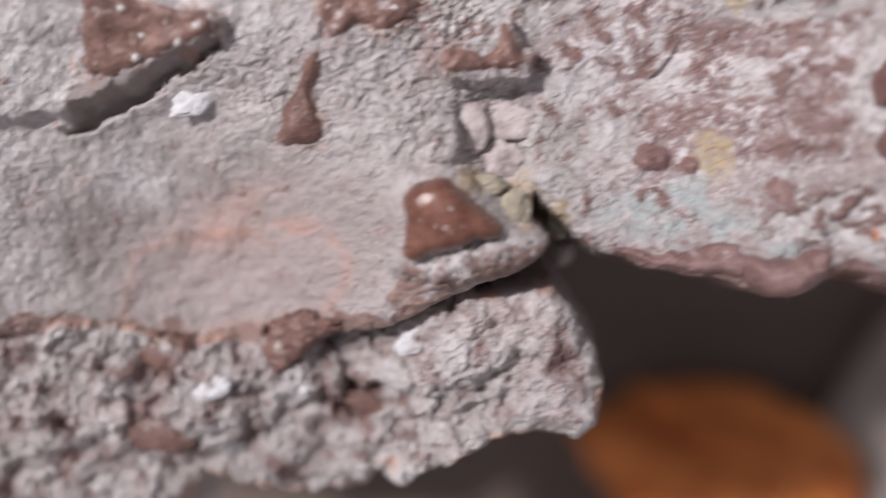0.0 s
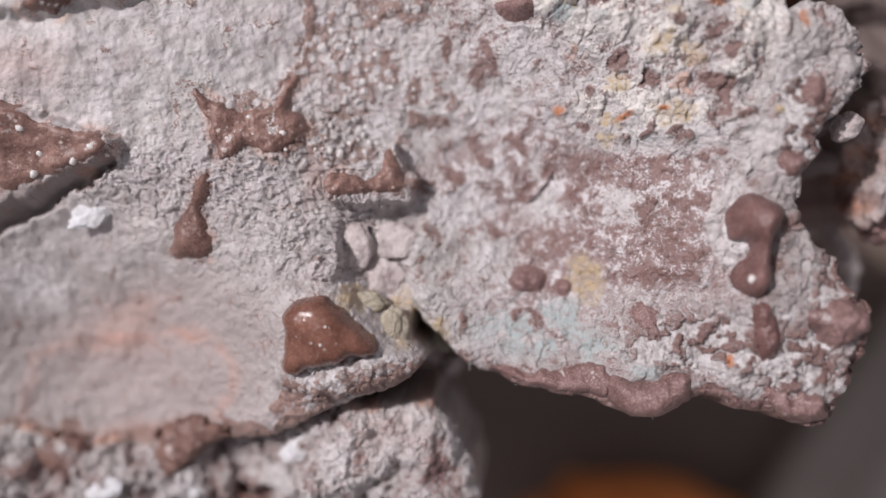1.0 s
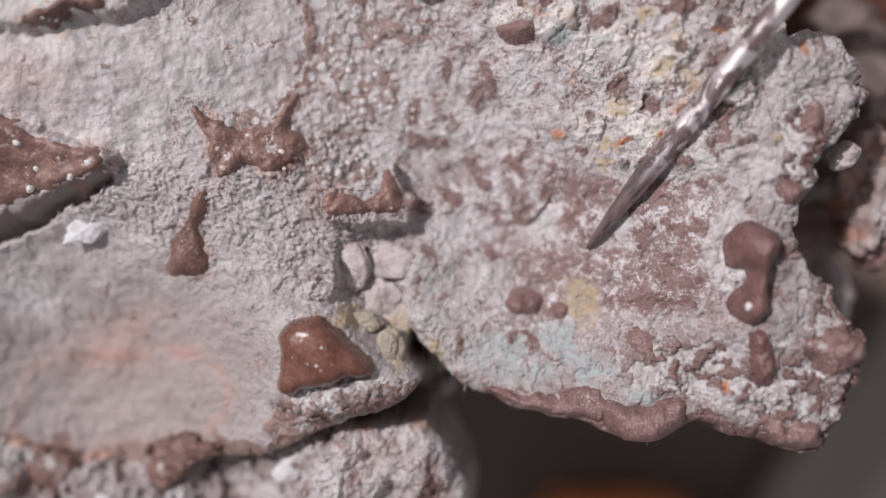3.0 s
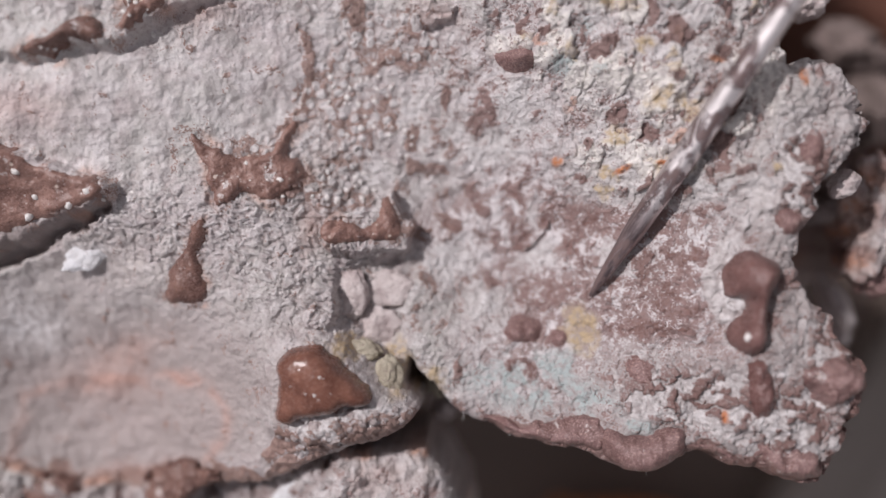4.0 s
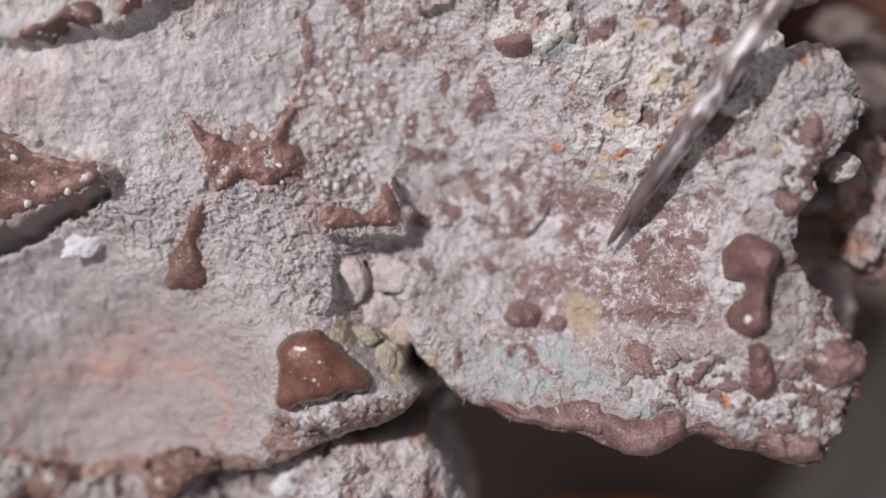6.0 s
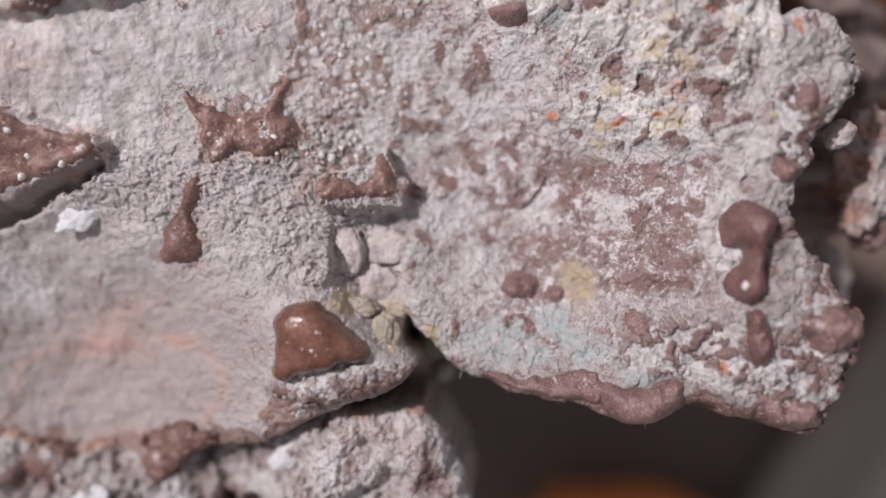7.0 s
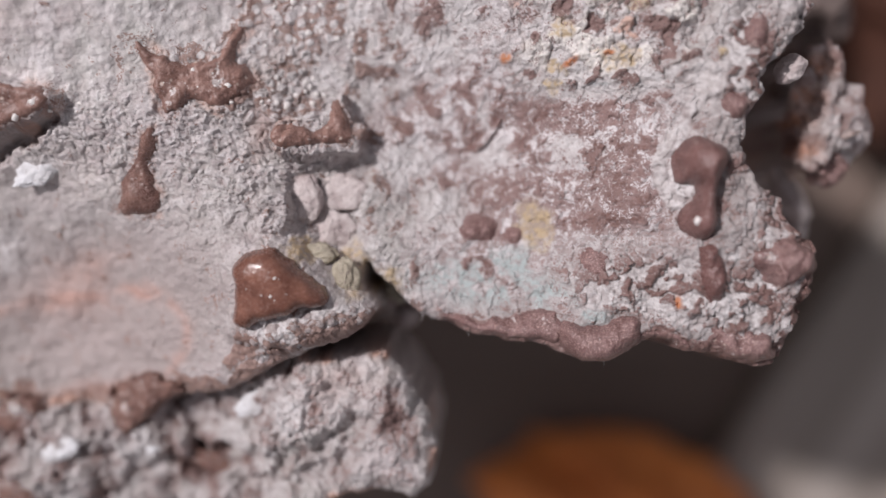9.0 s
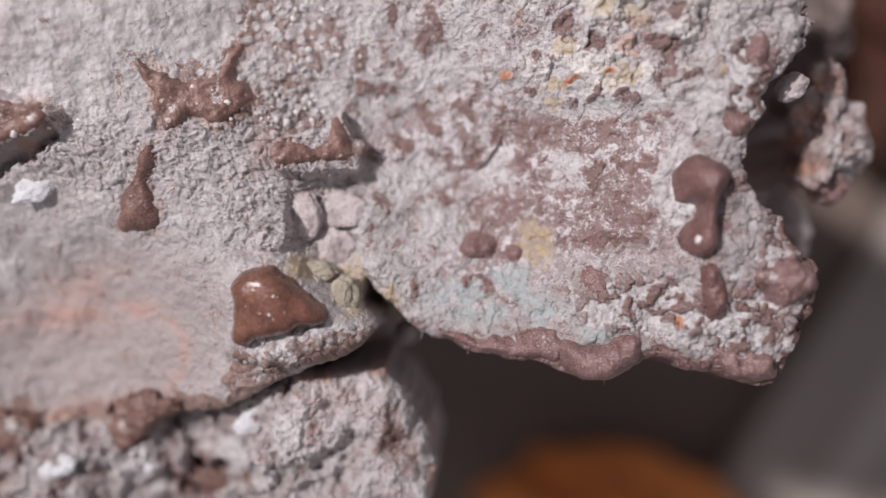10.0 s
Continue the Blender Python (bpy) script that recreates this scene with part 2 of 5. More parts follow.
def worley(x, y, size, seed, spread=0.9):
    """Distance to the nearest and the second of scattered points, in units of size, and a number of the nearest."""
    x, y = x / size, y / size
    ix, iy = np.floor(x), np.floor(y)
    one, two, tag = np.full(x.shape, 9.0), np.full(x.shape, 9.0), np.zeros(x.shape)
    for dx in (-1, 0, 1):
        for dy in (-1, 0, 1):
            cx, cy = ix + dx, iy + dy
            px, py = cx + 0.5 + spread * (hashed(cx, cy, seed) - 0.5), cy + 0.5 + spread * (hashed(cx, cy, seed + 7) - 0.5)
            d = np.hypot(x - px, y - py)
            near = d < one
            two = np.where(near, one, np.minimum(two, d))
            tag = np.where(near, hashed(cx, cy, seed + 13), tag)
            one = np.where(near, d, one)
    return one, two, tag


def inside(x, y, outline):
    """Signed distance to a closed outline, in mm, positive inside."""
    far, sign = np.full(x.shape, 1e9), np.zeros(x.shape, bool)
    for (ax, ay), (bx, by) in zip(outline, outline[1:] + outline[:1]):
        ex, ey = bx - ax, by - ay
        wx, wy = x - ax, y - ay
        t = np.clip((wx * ex + wy * ey) / (ex * ex + ey * ey + 1e-12), 0, 1)
        far = np.minimum(far, (wx - ex * t) ** 2 + (wy - ey * t) ** 2)
        cross = ex * wy - ey * wx
        sign ^= ((ay <= y) & (by > y) & (cross > 0)) | ((ay > y) & (by <= y) & (cross < 0))
    far = np.sqrt(far)
    return np.where(sign, far, -far)


def eased(outline, rounds=2):
    """A closed outline with its corners cut."""
    for _ in range(rounds):
        outline = [q for (ax, ay), (bx, by) in zip(outline, outline[1:] + outline[:1])
                   for q in ((0.75 * ax + 0.25 * bx, 0.75 * ay + 0.25 * by), (0.25 * ax + 0.75 * bx, 0.25 * ay + 0.75 * by))]
    return outline


def smooth(v, a, b):
    t = np.clip((v - a) / (b - a), 0, 1)
    return t * t * (3 - 2 * t)


def grid(x0, y0, x1, y1, step):
    return np.meshgrid(np.arange(x0, x1 + step / 2, step), np.arange(y0, y1 + step / 2, step))


# ---- mesh building ----
def mesh_object(name, verts, faces, material, parent=None, label="", fields=None):
    mesh = bpy.data.meshes.new(name)
    verts, faces = np.asarray(verts, np.float32) * MM, np.asarray(faces, np.int32)
    n = faces.shape[1]
    mesh.vertices.add(len(verts))
    mesh.vertices.foreach_set("co", verts.ravel())
    mesh.loops.add(faces.size)
    mesh.loops.foreach_set("vertex_index", faces.ravel())
    mesh.polygons.add(len(faces))
    mesh.polygons.foreach_set("loop_start", np.arange(0, faces.size, n, dtype=np.int32))
    mesh.polygons.foreach_set("use_smooth", np.ones(len(faces), bool))
    for key, values in (fields or {}).items():
        mesh.attributes.new(key, "FLOAT", "POINT").data.foreach_set("value", np.asarray(values, np.float32))
    mesh.update(calc_edges=True)
    mesh.materials.append(material)
    ob = new(name, mesh)
    ob.parent = parent
    if label:
        ob["label"] = label
    return ob


def sheet(name, x, y, z, d, cut, material, parent, label="", fields=None):
    """The part of a height field whose distance d inside its outline is over cut, its rim drawn onto the outline."""
    gy, gx = np.gradient(d)
    step = x[0, 1] - x[0, 0]
    gx, gy = gx / step, gy / step
    size = np.maximum(gx * gx + gy * gy, 0.25)
    keep = d >= cut
    quad = keep[:-1, :-1] | keep[1:, :-1] | keep[:-1, 1:] | keep[1:, 1:]
    used = np.zeros(x.shape, bool)
    for sl in ((slice(None, -1), slice(None, -1)), (slice(1, None), slice(None, -1)), (slice(None, -1), slice(1, None)), (slice(1, None), slice(1, None))):
        used[sl] |= quad
    off = np.where(used & ~keep, np.clip(cut - d, 0, 1.5 * step), 0.0)
    px, py = x + gx / size * off, y + gy / size * off
    number = np.cumsum(used.ravel()).reshape(x.shape) - 1
    q = np.argwhere(quad)
    i, j = q[:, 0], q[:, 1]
    faces = np.stack([number[i, j], number[i, j + 1], number[i + 1, j + 1], number[i + 1, j]], 1)
    verts = np.stack([px[used], py[used], z[used] + BASE], 1)
    return mesh_object(name, verts, faces, material, parent, label, {k: v[used] for k, v in (fields or {}).items()})


# ---- the specimen's face ----
# heights of its broad swells on a 5 mm lattice, x from -20, y from -10
RELIEF = (
    (-3.0, -4.6, -3.8, 0.2, -0.2, 1.4, 0.5, 0.2),
    (-0.1, -5.9, -4.7, 6.3, 0.1, 0.5, 4.2, 2.4),
    (0.8, -1.0, 1.4, 2.0, -4.9, -3.5, 3.7, 3.0),
    (1.6, 4.8, 3.6, -2.3, -2.2, 3.2, 3.8, 0.9),
    (1.2, 3.3, 1.7, -0.6, 1.9, 4.3, 2.7, 0.4))


def swells(x, y):
    top = under = 0.0
    for j, row in enumerate(RELIEF):
        for i, h in enumerate(row):
            w = np.exp(-((x + 20 - 5 * i) ** 2 + (y + 10 - 5 * j) ** 2) / (2 * 3.6 ** 2))
            top, under = top + w * h, under + w
    return top / under


RIM_LOW = [(-23.26, -8.66), (-19.19, -8.84), (-16.83, -9.01), (-15.39, -9.32), (-14.57, -10.20), (-13.52, -9.72), (-12.20, -9.48), (-11.24, -11.01), (-10.37, -10.28), (-8.84, -8.95), (-6.83, -8.80), (-4.96, -7.83), (-3.30, -7.11), (-2.07, -6.77), (-0.87, -5.89), (-1.01, -5.31), (-1.41, -5.01), (-1.38, -4.29), (-1.11, -4.04), (-0.78, -4.66), (-0.13, -5.23), (0.27, -5.81), (0.86, -6.16), (2.25, -6.70), (3.91, -7.11), (4.96, -7.21), (5.71, -7.62)]
RIM_SIDE = [(6.65, -7.93), (7.58, -7.73), (8.21, -7.11), (9.03, -7.10), (9.98, -7.65), (10.73, -7.64), (11.14, -7.88), (12.13, -8.19), (12.90, -7.86), (13.22, -6.87), (13.64, -5.90), (14.07, -4.95), (14.08, -4.28), (13.44, -3.56), (12.82, -2.99), (12.56, -2.34), (12.10, -1.60), (11.53, -0.96), (11.43, -0.40), (11.83, 0.25), (12.20, 0.99), (12.29, 1.83), (13.32, 2.77), (14.00, 3.44), (14.21, 4.40), (13.71, 5.59), (12.88, 6.25), (12.07, 6.22)]
OUTLINE = RIM_LOW + RIM_SIDE
OUTLINE_BACK = [(11.42, 6.04), (11.24, 7.17), (11.52, 8.51), (11.15, 10.96), (8.0, 12.5), (-6.0, 13.5), (-17.0, 12.5), (-22.0, 8.0), (-22.8, -2.0)]

# raised or sunken areas: outline, height over what lies round them, sharpness of the edge, reach
PLATEAU = [(1.49, 6.92), (2.24, 6.07), (3.19, 5.73), (3.88, 5.05), (4.43, 4.09), (4.54, 3.05), (5.41, 2.25), (6.33, 1.93), (7.55, 2.18), (8.93, 2.14), (10.14, 2.68), (11.05, 4.53), (11.28, 7.17), (11.58, 12.15), (1.39, 12.18)]
LEFT_SLAB = [(-23.22, 5.07), (-13.84, 2.96), (-12.22, 2.41), (-11.31, 2.03), (-11.56, 1.47), (-12.47, 1.09), (-13.56, 0.76), (-14.71, 0.23), (-15.86, -0.33), (-17.49, -0.74), (-23.89, -1.12)]
LEFT_CREVICE = [(-17.15, -0.94), (-15.83, -0.23), (-14.55, 0.07), (-12.93, 0.82), (-11.67, 1.35), (-11.52, 1.20), (-12.79, 0.56), (-14.44, -0.29), (-15.98, -0.87), (-17.42, -1.36)]
TOP_SHELF = [(-23.19, 5.64), (-13.83, 6.21), (-12.57, 6.53), (-11.18, 6.59), (-10.16, 7.15), (-8.80, 8.16), (-7.57, 8.88), (-7.20, 14.60), (-23.27, 14.34)]
CHIP = [(-4.40, 0.63), (-4.14, 0.95), (-2.98, 1.25), (-2.43, 1.71), (-1.83, 1.89), (-1.54, 0.94), (-1.00, 0.73), (-1.24, -0.13), (-1.72, -0.62), (-2.94, -0.57), (-4.00, -0.37), (-4.30, 0.07)]
NOTCH = [(-3.70, -0.77), (-2.55, -0.62), (-1.00, -0.59), (-0.91, -1.16), (-1.50, -1.75), (-1.65, -2.33), (-1.48, -3.11), (-1.12, -3.99), (-1.01, -5.03), (-1.87, -4.98), (-2.29, -4.96), (-2.64, -4.42), (-3.37, -3.64), (-3.84, -3.03), (-3.59, -2.28), (-3.83, -1.35)]
CAP_MOUND = [(-6.09, -3.40), (-5.51, -3.11), (-4.37, -3.02), (-3.60, -3.41), (-2.06, -4.97), (-0.91, -5.69), (-1.00, -6.35), (-2.79, -6.79), (-5.02, -6.91), (-6.09, -6.57), (-6.25, -4.91)]
EDGE_LUMP = [(-4.98, -1.88), (-4.43, -1.50), (-3.75, -1.51), (-3.64, -2.28), (-4.00, -2.88), (-4.66, -2.83)]
SCALE_RIDGE = [(2.87, 0.07), (3.27, 0.48), (3.80, 0.79), (3.73, 0.52), (3.28, -0.09), (2.87, -0.24)]
FLAKE = [(-1.36, 8.30), (-0.47, 8.49), (0.41, 8.29), (0.12, 7.75), (-0.76, 7.65), (-1.26, 7.86)]
RAISED = (
    (LEFT_SLAB, 0.8, 0.14, 2.5), (LEFT_CREVICE, -1.25, 0.16, 0.45), (TOP_SHELF, 0.8, 0.12, 1.0),
    (NOTCH, -0.55, 0.22, 1.2), (CAP_MOUND, 1.2, 0.45, 1.6), (EDGE_LUMP, 0.8, 0.12, 0.5), (SCALE_RIDGE, 0.5, 0.06, 0.3), (FLAKE, 0.45, 0.05, 0.5),
)


def blot(x, y, cx, cy, rx, ry, turn=0.0):
    """A soft round area: 1 in the middle, 0.5 on its rim."""
    c, s = math.cos(radians(turn)), math.sin(radians(turn))
    u, v = ((x - cx) * c + (y - cy) * s) / rx, ((y - cy) * c - (x - cx) * s) / ry
    return np.exp(-0.69 * (u * u + v * v))


def blots(x, y, rows):
    total = np.zeros(x.shape)
    for (cx, cy), rx, ry, turn in rows:
        total = np.maximum(total, blot(x, y, cx, cy, rx, ry, turn))
    return total


# thin stains on the face: outlines
STAINS = []
STAINS.append([(-1.46, 2.97), (-1.33, 3.14), (-0.76, 2.93), (0.12, 2.93), (0.24, 2.61), (-0.34, 2.46), (-0.86, 2.61), (-1.34, 2.52)])
STAINS.append([(0.70, 2.26), (1.11, 2.19), (1.32, 1.63), (1.70, 1.22), (1.54, 0.87), (1.01, 1.22), (0.80, 1.74)])
STAINS.append([(-0.24, 1.01), (0.28, 1.16), (0.70, 0.91), (0.53, 0.53), (-0.03, 0.53)])
STAINS.append([(-5.14, 7.69), (-4.72, 7.51), (-4.58, 5.33), (-4.87, 4.61), (-5.35, 4.18), (-5.72, 3.96), (-5.94, 3.61), (-6.00, 4.05), (-5.63, 4.57), (-5.16, 4.90), (-4.97, 6.12)])
STAINS.append([(-2.98, 6.47), (-1.95, 6.86), (-1.34, 6.75), (-0.84, 6.15), (-1.45, 6.36), (-2.17, 6.28), (-2.99, 5.94)])
STAINS.append([(-0.13, 5.94), (0.27, 5.54), (0.18, 4.67), (-0.17, 4.97)])
STAINS.append([(-1.37, 4.60), (-0.79, 4.89), (-0.92, 4.19), (-0.86, 3.38), (-1.21, 3.28), (-1.41, 3.99)])
STAINS.append([(-3.74, 8.90), (-2.84, 8.79), (-2.79, 7.74), (-3.16, 7.45), (-3.65, 8.13)])
STAINS.append([(-4.34, -3.77), (-3.54, -5.54), (-1.67, -5.84), (-1.67, -6.40), (-3.16, -6.58), (-3.54, -6.19), (-2.79, -6.14), (-3.54, -5.86)])
STAINS.append([(1.27, 5.58), (1.63, 5.43), (1.89, 4.60), (1.70, 3.94), (1.39, 4.43)])
STAINS.append([(-6.07, 2.25), (-5.47, 2.42), (-4.84, 2.28), (-4.93, 1.87), (-5.67, 1.41), (-6.09, 1.65)])
STAINS.append([(-1.68, 1.00), (-1.37, 0.69), (-0.34, 0.65), (-0.38, 0.49), (-1.47, 0.38)])
STAINS.append([(5.22, -4.29), (5.68, -4.42), (6.31, -4.81), (6.58, -5.08), (5.94, -5.02), (5.39, -4.66)])
STAINS.append([(3.47, -4.73), (3.76, -4.92), (3.89, -5.30), (3.61, -5.34)])
STAINS.append([(-3.75, -6.55), (-3.00, -6.35), (-2.24, -6.07), (-1.24, -5.79), (-1.06, -6.23), (-2.06, -6.66), (-3.20, -6.85)])
STAINS.append([(-7.07, -8.72), (-6.29, -8.00), (-5.37, -7.52), (-4.29, -7.05), (-4.12, -7.50), (-5.31, -8.11), (-6.61, -8.78)])
STAINS.append([(2.96, 1.51), (3.19, 1.61), (3.33, 0.90), (3.13, 0.28), (2.87, 0.07), (2.73, 0.69)])
STAINS.append([(2.09, -4.17), (2.90, -3.97), (3.38, -4.44), (3.17, -4.83), (2.38, -4.75)])
STAINS.append([(3.78, -4.95), (4.02, -4.72), (4.18, -5.06), (3.95, -5.26)])
STAINS.append([(5.01, -4.91), (5.84, -5.25), (6.07, -5.68), (5.37, -5.54)])
STAINS.append([(7.30, -4.75), (7.83, -4.53), (8.36, -4.89), (8.54, -5.36), (8.00, -5.57), (7.56, -5.31)])
STAINS.append([(7.02, -5.63), (7.65, -5.50), (8.13, -5.86), (7.83, -6.35), (7.20, -6.19)])
STAINS.append([(6.18, -2.89), (6.91, -2.67), (7.25, -3.04), (6.71, -3.45)])
STAINS.append([(8.71, -3.92), (9.49, -4.46), (9.68, -4.93), (8.97, -4.67)])
STAINS.append([(8.45, -6.03), (8.90, -5.82), (9.04, -6.59), (8.56, -6.80)])
STAINS.append([(0.27, -4.24), (0.58, -3.96), (0.71, -4.93), (0.43, -5.11)])


# outlines of the thick crusts and knobs
CAP = [(-5.67, -4.25), (-5.59, -3.89), (-5.26, -3.58), (-4.72, -3.40), (-4.26, -3.41), (-3.93, -3.60), (-3.61, -3.97), (-3.15, -4.35), (-2.78, -4.67), (-2.41, -5.05), (-2.50, -5.35), (-2.85, -5.47), (-3.30, -5.41), (-3.57, -5.53), (-4.02, -5.69), (-4.38, -5.77), (-4.83, -5.86), (-5.28, -6.09), (-5.66, -6.05), (-5.76, -5.69), (-5.62, -5.15), (-5.56, -4.70)]
BAT = [(-8.95, 3.95), (-8.67, 3.86), (-8.29, 3.54), (-7.88, 3.28), (-7.47, 3.14), (-7.22, 2.96), (-6.90, 3.12), (-6.45, 3.08), (-6.03, 3.35), (-5.64, 4.04), (-5.23, 4.58), (-5.12, 4.33), (-5.45, 3.71), (-5.62, 3.11), (-5.16, 2.99), (-4.87, 2.64), (-4.95, 2.27), (-5.32, 2.03), (-5.68, 1.67), (-6.14, 1.42), (-6.55, 1.77), (-6.88, 1.84), (-7.21, 1.64), (-7.52, 1.31), (-7.95, 1.41), (-8.13, 1.98), (-8.19, 2.55), (-8.50, 3.11)]
FIN = [(-8.58, 0.71), (-8.29, 0.81), (-8.36, 0.33), (-8.67, -0.25), (-8.78, -0.63), (-8.56, -1.02), (-8.43, -1.50), (-8.55, -2.03), (-9.33, -2.03), (-10.10, -1.99), (-9.72, -1.52), (-9.63, -1.13), (-9.45, -0.73), (-9.12, -0.40), (-8.79, 0.14)]
SLAB = [(-15.50, 3.44), (-14.74, 3.33), (-13.87, 2.83), (-12.98, 2.46), (-12.22, 2.37), (-11.27, 2.07), (-11.59, 1.50), (-12.46, 1.12), (-13.54, 0.86), (-14.83, 0.56), (-15.88, 0.37), (-16.43, 0.86), (-15.79, 2.19)]
SHELF_LIP = [(-13.92, 6.28), (-13.45, 6.64), (-12.65, 7.00), (-12.35, 7.41), (-11.70, 7.53), (-11.25, 7.37), (-11.18, 6.85), (-11.87, 6.66), (-12.48, 6.66), (-12.81, 6.08), (-13.18, 6.18)]
SHELF_TUFT = [(-11.10, 7.08), (-10.76, 6.92), (-10.30, 7.25), (-9.96, 7.57), (-9.32, 8.01), (-8.98, 8.83), (-10.52, 8.67), (-10.64, 7.80)]
CHIP_TOP = [(-4.34, 0.23), (-4.30, 0.71), (-3.75, 0.91), (-3.27, 0.84), (-2.97, 0.60), (-2.50, 0.72), (-2.26, 1.01), (-2.39, 1.59), (-1.87, 1.81), (-1.68, 1.00), (-1.51, 0.52), (-1.75, 0.07), (-2.53, 0.19), (-3.25, 0.13), (-3.88, -0.05)]
KNOBS = []
KNOBS.append(([(1.99, -3.03), (2.33, -2.59), (2.84, -2.43), (3.38, -2.58), (3.64, -3.09), (3.35, -3.53), (2.67, -3.66), (2.15, -3.47)], 0.6))
KNOBS.append(([(3.52, -3.27), (3.92, -2.93), (4.39, -3.07), (4.49, -3.50), (4.13, -3.75), (3.62, -3.68)], 0.5))
KNOBS.append(([(6.11, -4.15), (6.52, -3.74), (7.06, -3.81), (7.31, -4.37), (7.03, -4.81), (6.46, -4.80), (6.14, -4.53)], 0.45))
KNOBS.append(([(7.06, -3.72), (7.45, -3.51), (7.67, -3.88), (7.40, -4.14)], 0.3))
KNOBS.append(([(7.21, -4.76), (7.75, -4.31), (7.92, -4.72), (7.57, -4.93)], 0.3))
KNOBS.append(([(10.69, 1.00), (11.13, 1.27), (11.58, 1.09), (11.90, 0.71), (11.57, 0.25), (11.13, 0.21), (10.87, 0.53)], 0.7))
KNOBS.append(([(11.57, 3.14), (11.80, 3.60), (12.39, 3.80), (12.60, 3.24), (12.35, 2.58), (11.79, 2.67)], 0.5))
KNOBS.append(([(4.66, 2.50), (5.00, 2.36), (5.28, 2.10), (4.87, 1.97)], 0.25))
KNOBS.append(([(5.73, 4.39), (5.99, 4.56), (6.20, 4.64), (6.28, 4.18), (5.88, 4.07)], 0.3))
KNOBS.append(([(1.60, 6.64), (1.83, 6.83), (2.21, 6.70), (2.79, 6.70), (3.17, 6.58), (3.07, 6.06), (2.79, 5.93), (2.31, 6.00), (1.83, 6.20)], 0.95))
KNOBS.append(([(4.30, 2.18), (5.04, 2.30), (5.15, 1.96), (4.50, 1.88)], 0.3))


HAZES = []
HAZES.append([(2.46, -1.27), (3.57, -1.16), (5.31, -1.30), (5.48, -2.03), (4.33, -2.36), (2.73, -2.59), (2.44, -2.09)])
HAZES.append([(6.58, -0.72), (7.63, -0.51), (8.65, -1.08), (8.63, -2.98), (7.77, -3.40), (7.09, -2.27), (6.66, -1.90)])
HAZES.append([(3.74, 1.70), (5.43, 1.86), (7.07, 1.23), (8.46, 1.02), (8.30, 0.26), (6.58, 0.07), (4.55, 0.27)])
HAZES.append([(7.0, -3.4), (8.6, -3.5), (9.0, -4.9), (7.6, -5.3), (6.2, -4.6)])


def face_fields(x, y):
    """Heights of the face and the spread of its minerals."""
    wx, wy = x + 0.16 * fbm(x, y, 0.8, 11, 3), y + 0.16 * fbm(x, y, 0.8, 31, 3)
    z = swells(x, y)
    for outline, h, sharp, reach in RAISED:
        d = inside(wx, wy, outline)
        z = z + 0.5 * h * np.tanh(d / sharp) * np.exp(-np.abs(d) / reach)
    z = z - 0.9 * blots(x, y, [((-2.26, -2.89), 0.9, 1.2, 0)])
    z = z + 0.85 * smooth(inside(x + 0.5 * (wx - x), y + 0.5 * (wy - y), CHIP), -0.05, 0.05) * np.clip((y + 0.50 + 0.1 * fbm(x, y, 0.5, 41, 3)) / 0.35, 0, 1)
    plate = inside(wx, wy, PLATEAU)
    z = z - 0.4 * smooth(plate, -0.12, 0.22) * np.exp(-np.clip(plate, 0, None) / 2.5) * smooth(y, 1.6, 3.6)
    plateau = smooth(plate, -0.3, 0.4)
    rim = np.maximum(blots(x, y, [((11.49, -5.18), 2.2, 3.4, 20), ((12.34, 2.11), 1.6, 4.0, 0), ((8.81, -5.63), 2.4, 1.2, 0)]), 0)
    rim = np.maximum(rim, blots(x, y, [((-3.53, -6.34), 2.6, 0.55, -5)]))
    knobbly = np.clip(plateau + 1.3 * rim, 0, 1)
    left = smooth(-x, 0.5, 4.0)
    flat = np.clip(1.3 * blots(x, y, [((1.90, 4.12), 2.2, 4.0, 0), ((4.36, -0.95), 3.6, 2.0, 0), ((7.79, -1.86), 2.6, 2.4, 0), ((3.67, -4.73), 3.2, 1.3, -6)]), 0, 1)
    basin = np.clip(1.6 * blots(x, y, [((-12.65, -5.35), 5.5, 3.4, 0), ((-15.10, -2.42), 3.5, 2.5, 0), ((-7.20, 5.57), 2.6, 1.6, 0), ((-11.95, 4.57), 4.0, 2.0, 0)]), 0, 1)
    # wrinkled flakes, blisters and grains
    u, v = 0.94 * wx - 0.34 * wy, 0.34 * wx + 0.94 * wy
    creased = left * np.clip(0.35 + 1.1 * blots(x, y, [((-6.4, -0.6), 3.2, 2.6, 0), ((-10.8, 0.6), 2.4, 1.2, 0), ((-5.2, -1.6), 1.8, 1.6, 0), ((-3.2, 0.9), 1.6, 2.4, 0)]), 0, 1)
    crease = np.abs(fbm(u * 0.62, v, 0.46, 51, 4, 0.55))
    fold = np.abs(fbm(wx * 0.85 + 0.4 * wy, wy * 1.15, 0.9, 55, 4, 0.55)) ** 0.8
    z = z + 0.42 * creased * (1 - basin) * np.minimum(crease, 0.45) + fold * 0.16 * (1 - 0.5 * left) * (1 - 0.75 * basin) * (1 - 0.65 * plateau) * (1 - 0.5 * flat)
    z = z + (0.20 - 0.08 * left) * fbm(x, y, 2.2, 71, 4) + (0.035 + 0.02 * left) * fbm(x, y, 0.40, 91, 3) * (1 - 0.35 * basin)
    level = 3.2 * fbm(wx, wy, 2.4, 81, 5, 0.55)
    step = level - np.floor(level)
